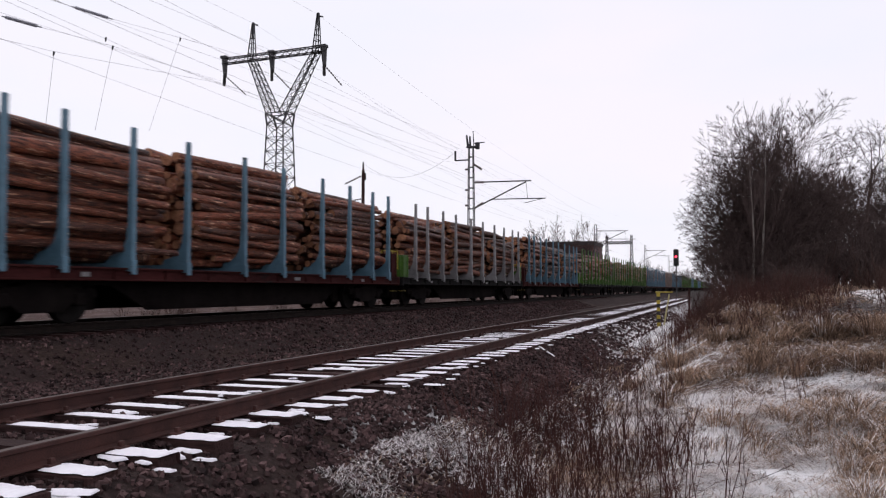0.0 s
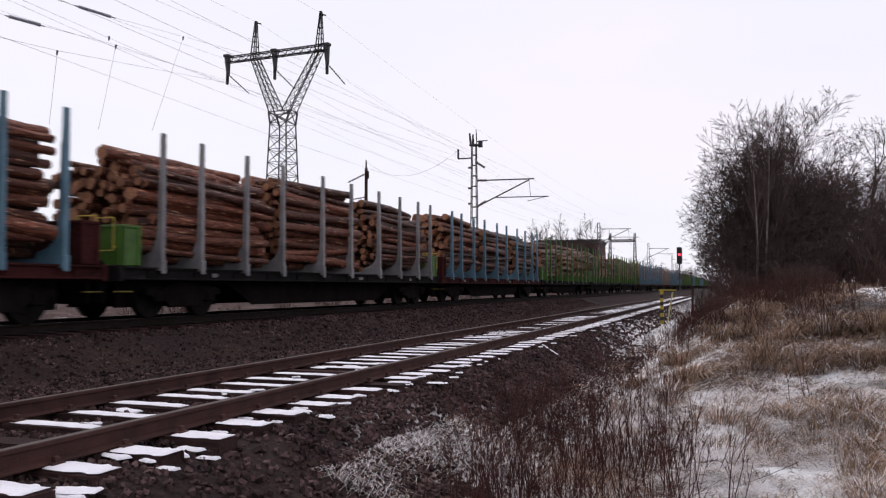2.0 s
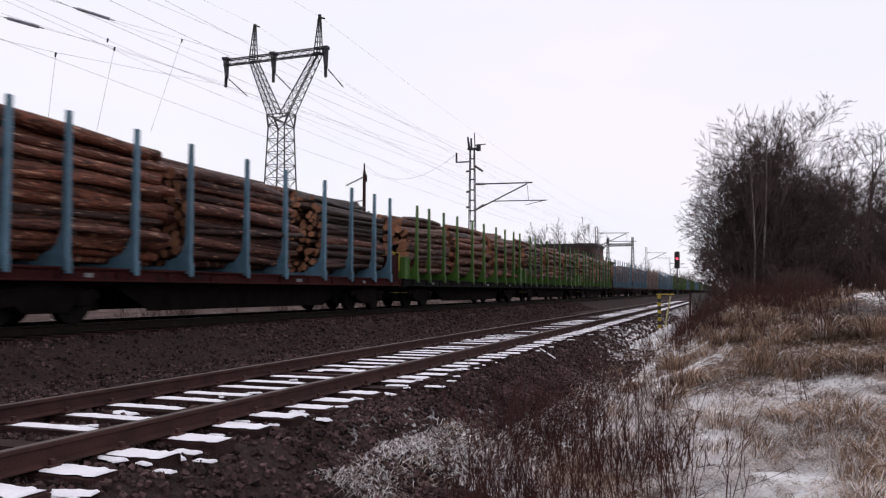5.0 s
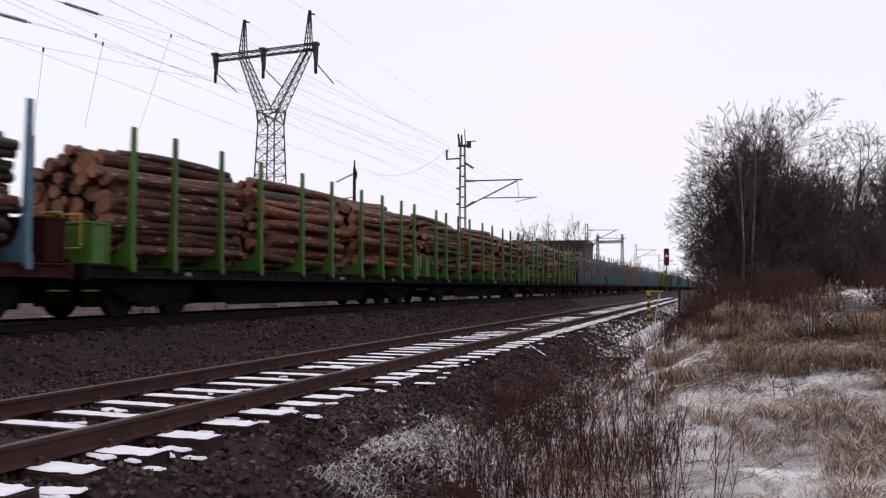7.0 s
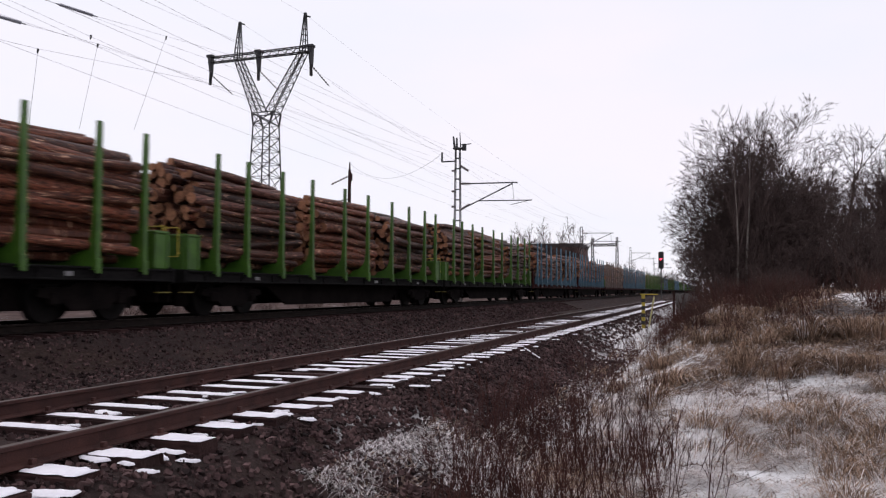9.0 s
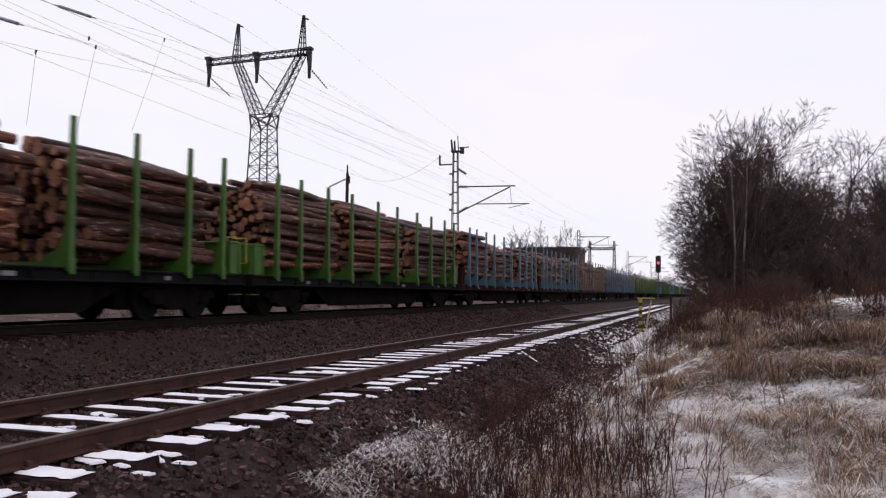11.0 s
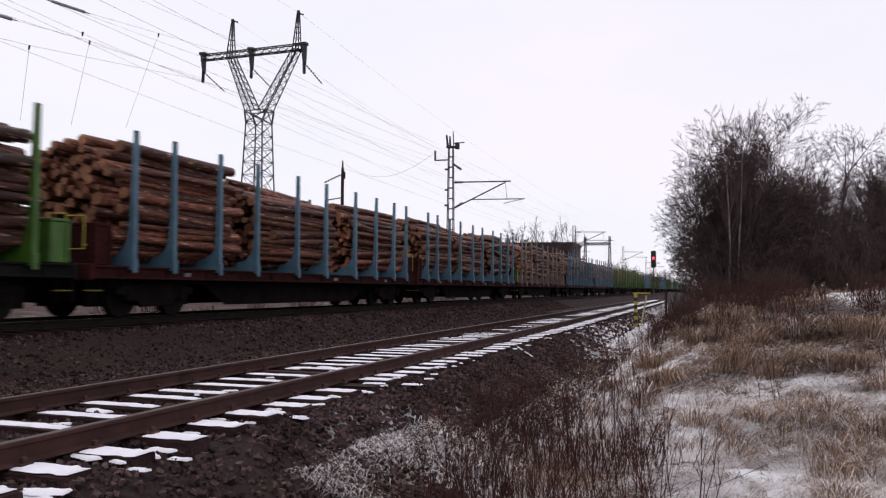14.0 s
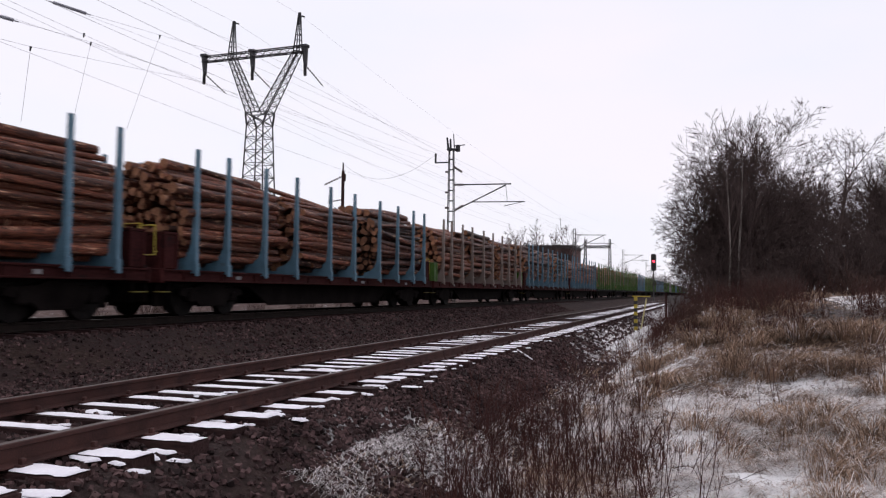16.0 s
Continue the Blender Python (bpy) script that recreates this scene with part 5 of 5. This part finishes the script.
def build_low_plants():
    rnd = random.Random(77)
    kinds = [tagged(shrub(60 + k, 0.62 + 0.1 * k, STEM, 12, 0.42), "clump of dead reddish-brown weed stems", "shrub", "weeds by the ditch") for k in range(4)]
    lanky = tagged(shrub(90, 1.0, STEM, 4, 0.3), "few tall thin dead weed stems", "shrub", "weeds by the ditch")
    for k, (x, y) in enumerate(((-0.62, 6.4), (-0.55, 7.6), (-0.75, 8.6), (-1.9, 6.0), (-0.35, 7.0), (0.9, 11.5), (-0.3, 5.8), (-0.5, 5.4), (-0.1, 6.2), (-0.8, 5.6), (2.4, 12.5))):
        m = pose(x, y, ground_z(x, y), 0, 0, 70 * k)
        c = copy_thing(lanky, m) if k else lanky
        c.matrix_basis = m
    used = set()
    spots = [(rnd.uniform(-1.8, -0.6), rnd.uniform(4.9, 6.8)) for _ in range(8)] + [(rnd.uniform(-2.4, -0.35), rnd.uniform(5.2, 9.8)) for _ in range(26)] + [(rnd.uniform(-2.0, -0.8), rnd.uniform(8, 14)) for _ in range(18)] + [(rnd.uniform(-2.6, -1.0), rnd.uniform(15, 24)) for _ in range(14)] + [(x, y) for x, y in ((rnd.uniform(-1.2, 4.5), rnd.uniform(16.0, 25)) for _ in range(260)) if (x < 2.3 or y < 19.5) and (y > 19 or noise.noise((x, y, 3)) > 0)]
    for k, (x, y) in enumerate(spots):
        t = kinds[k % 4]
        s = rnd.uniform(0.7, 1.1) * (0.85 if y > 9 else 1.0)
        m = pose(x, y, ground_z(x, y), 0, 0, rnd.uniform(0, 360)) @ Matrix.Diagonal((s, s, s, 1))
        c = copy_thing(t, m) if t in used else t
        used.add(t)
        c.matrix_basis = m
    # dry grass, blade by blade in one mass; frost lies on part of it
    masses = {"dry_grass": ([], []), "frosted_grass": ([], [])}
    for _ in range(190000):
        y = 4.2 + 26 * rnd.random() ** 2.0 if rnd.random() < 0.95 else rnd.uniform(-5, 4.2)
        x = rnd.uniform(-2.9 if 5.4 < y < 8.0 else -2.4, 1.0 + 0.22 * y)
        dens = noise.noise((x * 0.9, y * 0.9, 4)) + 0.5 * noise.noise((x * 2.7, y * 2.7, 1))
        if dens < rnd.uniform(-0.75, 0.32) or (-2.8 < x < -1.0 and y > 14 and rnd.random() < 0.3) or (y > 18.0 and rnd.random() < (0.75 if x > 2.6 else 0.45)) or (x < -1.8 and y > 8 and rnd.random() < 0.6):
            continue
        share = 0.47 + 0.8 * noise.noise((x * 1.1, y * 0.8, 8)) + 0.5 * noise.noise((x * 2.9, y * 2.1, 8)) + (0.25 if x < -1.9 and y < 8 else 0) - (0.25 if -1.9 < x < -0.75 and y < 9.5 else 0) + (0.16 if x > -0.6 and y < 12 else 0) - min(0.5, max(0.0, (y - 12.5) * 0.14))
        frosted = rnd.random() < share
        v, f = masses["frosted_grass" if frosted else "dry_grass"]
        z = rough_z(x, y) - 0.012
        tuft = max(noise.noise((x * 1.5 + 9, y * 1.1, 2)) - 0.05, 0)
        h = rnd.uniform(0.03, 0.09) + (0.03 * rnd.random() if frosted else (0.35 if y < 13 else 0.75) * tuft * rnd.random())
        swirl = 5.5 * noise.noise((x * 0.55, y * 0.55, 21))
        a = swirl + rnd.gauss(0, 0.75)
        w = 0.0007 + 0.00024 * max(y, 2)
        reach = (rnd.uniform(0.14, 0.36) + h * 0.3) * (1.2 if y > 7.5 else 0.85)
        lean = Vector((math.cos(a), math.sin(a), 0)) * reach
        bow = Vector((math.cos(a + 1.57), math.sin(a + 1.57), 0)) * rnd.uniform(-0.05, 0.05)
        side = Vector((math.cos(a + 1.57), math.sin(a + 1.57), 0)) * w
        p = Vector((x, y, z))
        mid = p + lean * 0.45 + bow + Vector((0, 0, h * 0.8))
        end = p + lean + Vector((0, 0, h * rnd.uniform(0.2, 0.9)))
        b = len(v)
        v += [p - side, p + side, mid + side * 0.8, mid - side * 0.8, end]
        f += [(b, b + 1, b + 2, b + 3), (b + 3, b + 2, b + 4)]
    # tussocks that stand above the flattened grass: the large ones near the path, then a scatter up the bank
    plain, rimed = ([], []), ([], [])
    spots = TUSSOCKS[:]
    while len(spots) < 230:
        y = 5.0 + 20 * rnd.random() ** 0.9
        x = rnd.uniform(-0.9, 1.0 + 0.2 * y)
        if noise.noise((x * 0.45, y * 0.45, 12)) > (0.10 if y < 12 else (0.4 if y > 19 and x > 2.6 else 0.08)):
            spots.append((x, y, rnd.uniform(0.55, 1.1) * (1.0 if y < 12 else 1.25)))
    for x, y, size in spots:
        z = rough_z(x, y) - 0.03
        frost = rnd.uniform(0.05, 0.35) if y < 12.5 else rnd.uniform(0.0, 0.10)
        drift, across = rnd.uniform(-0.8, 1.4), rnd.uniform(-0.7, 0.5)
        for _ in range(int(rnd.randint(85, 140) * (2.4 if size > 1.25 else 1.0))):
            a = rnd.uniform(0, 6.28)
            rr = 0.17 * size * math.sqrt(rnd.random())
            h = size * rnd.uniform(0.06, 0.23)
            out = Vector((math.cos(a) + drift * 0.6, math.sin(a) + across * 0.6, 0)) * h * rnd.uniform(0.6, 1.6)
            w = 0.0010 + 0.00022 * y
            side = Vector((-math.sin(a), math.cos(a), 0)) * w
            p = Vector((x + math.cos(a) * rr, y + math.sin(a) * rr, z))
            q1 = p + out * 0.3 + Vector((0, 0, h * 0.7))
            q2 = p + out * 0.75 + Vector((0, 0, h * 0.95))
            q3 = p + out * 1.2 + Vector((0, 0, h * rnd.uniform(0.2, 0.85)))
            v, f = rimed if rnd.random() < frost else plain
            b = len(v)
            v += [p - side, p + side, q1 - side, q1 + side, q2 - side * 0.8, q2 + side * 0.8, q3]
            f += [(b, b + 1, b + 3, b + 2), (b + 2, b + 3, b + 5, b + 4), (b + 4, b + 5, b + 6)]
    tagged(joined("grass_tussocks", *plain, DRY), "tawny arching tussocks of dead grass", "grass", kind="stuff")
    grass_v, grass_f = masses["frosted_grass"]
    shift = len(grass_v)
    grass_v += rimed[0]
    grass_f += [tuple(shift + q for q in g) for g in rimed[1]]
    tagged(joined("dry_grass", *masses["dry_grass"], DRY), "matted tawny dead grass poking through snow", "grass", kind="stuff")
    tagged(joined("frosted_grass", *masses["frosted_grass"], FROSTED), "flattened dead grass dusted with snow", "grass", kind="stuff")
    # heap of cut branches
    st = Sticks()
    for _ in range(120):
        a = rnd.uniform(0, 6.28)
        c = Vector((rnd.gauss(0, 0.75), rnd.gauss(0, 0.5), 0))
        c.z = 0.62 * math.exp(-(c.x / 1.0) ** 2 - (c.y / 0.8) ** 2) * rnd.random()
        d = Vector((math.cos(a), math.sin(a) * 0.7, rnd.gauss(0, 0.22))).normalized()
        ln = rnd.uniform(0.4, 1.1)
        k = rnd.uniform(-0.1, 0.1)
        st.chain([c - d * ln * 0.5, c + Vector((k, k, 0.06)), c + d * ln * 0.5], [0.014, 0.011, 0.005], 4)
    m = pose(2.5, 17.6, ground_z(2.5, 17.6) + 0.05) @ Matrix.Diagonal((0.50, 0.5, 0.62, 1))
    heap = tagged(joined("brush_heap", st.v, st.f, material("grey_cut_branches", (0.05, 0.042, 0.04), (0.42, 0.38, 0.37), scale=3, fine=12, rough=0.9, bump=0.0, island=0.5)), "heap of cut grey branches dusted with snow", "brush heap", kind="stuff")
    heap.matrix_basis = m
    # a fallen lath on the ballast slope
    bm = bmesh.new()
    tube(bm, (0, 0, 0), (0.36, -0.30, -0.15), 0.016, 0.012, n=6)
    stick = tagged(finish("fallen_lath", bm, SNOW), "pale snow-dusted lath lying on the gravel", "stick")
    stick.matrix_basis = pose(-3.42, 15.0, ground_z(-3.42, 15.0) + 0.05)


def build_stones():
    rnd = random.Random(9)
    ico = bmesh.new()
    bmesh.ops.create_cube(ico, size=1.35)
    bmesh.ops.triangulate(ico, faces=ico.faces)
    base_v = [v.co.copy() for v in ico.verts]
    base_f = [tuple(v.index for v in fc.verts) for fc in ico.faces]
    ico.free()
    v, f = [], []

    def stone(x, y, r):
        b = len(v)
        q = Euler((rnd.uniform(0, 6), rnd.uniform(0, 6), rnd.uniform(0, 6))).to_matrix()
        sx, sy, sz = rnd.uniform(0.7, 1.2), rnd.uniform(0.6, 1.0), rnd.uniform(0.5, 0.8)
        o = Vector((x, y, rough_z(x, y) + r * 0.25))
        for p in base_v:
            k = rnd.uniform(0.7, 1.25)
            v.append(o + q @ Vector((p.x * sx * k * r, p.y * sy * k * r, p.z * sz * k * r)))
        f.extend(tuple(b + i for i in t) for t in base_f)

    for _ in range(17000):
        y = 3.0 + 19 * rnd.random() ** 1.6 if rnd.random() < 0.93 else rnd.uniform(-4, 3)
        x = rnd.uniform(-6.5, -2.4 if y < 8 else -1.7)
        stone(x, y, rnd.uniform(0.014, 0.038))
    for _ in range(6500):
        y = 5.5 + 13 * rnd.random() ** 1.3
        stone(rnd.uniform(-3.45, -1.9), y, rnd.uniform(0.02, 0.042))
    for _ in range(10000):
        y = 7.0 + 40 * rnd.random() ** 1.5
        x = rnd.uniform(-11.8, -6.4)
        stone(x, y, rnd.uniform(0.02, 0.05))
    for _ in range(5500):
        y = 16 + 46 * rnd.random()
        stone(rnd.uniform(-12.0, -9.6), y, rnd.uniform(0.03, 0.07))
    for _ in range(5000):
        y = 16 + 30 * rnd.random()
        stone(rnd.uniform(-6.6, -2.6), y, rnd.uniform(0.03, 0.06))
    tagged(joined("ballast_stones", v, f, STONE), "loose dark crushed ballast stones", "ballast", kind="stuff")


build_ground()
build_tracks()
build_train()
build_masts()
build_lineside()
build_trees()
build_low_plants()
build_stones()
motions()
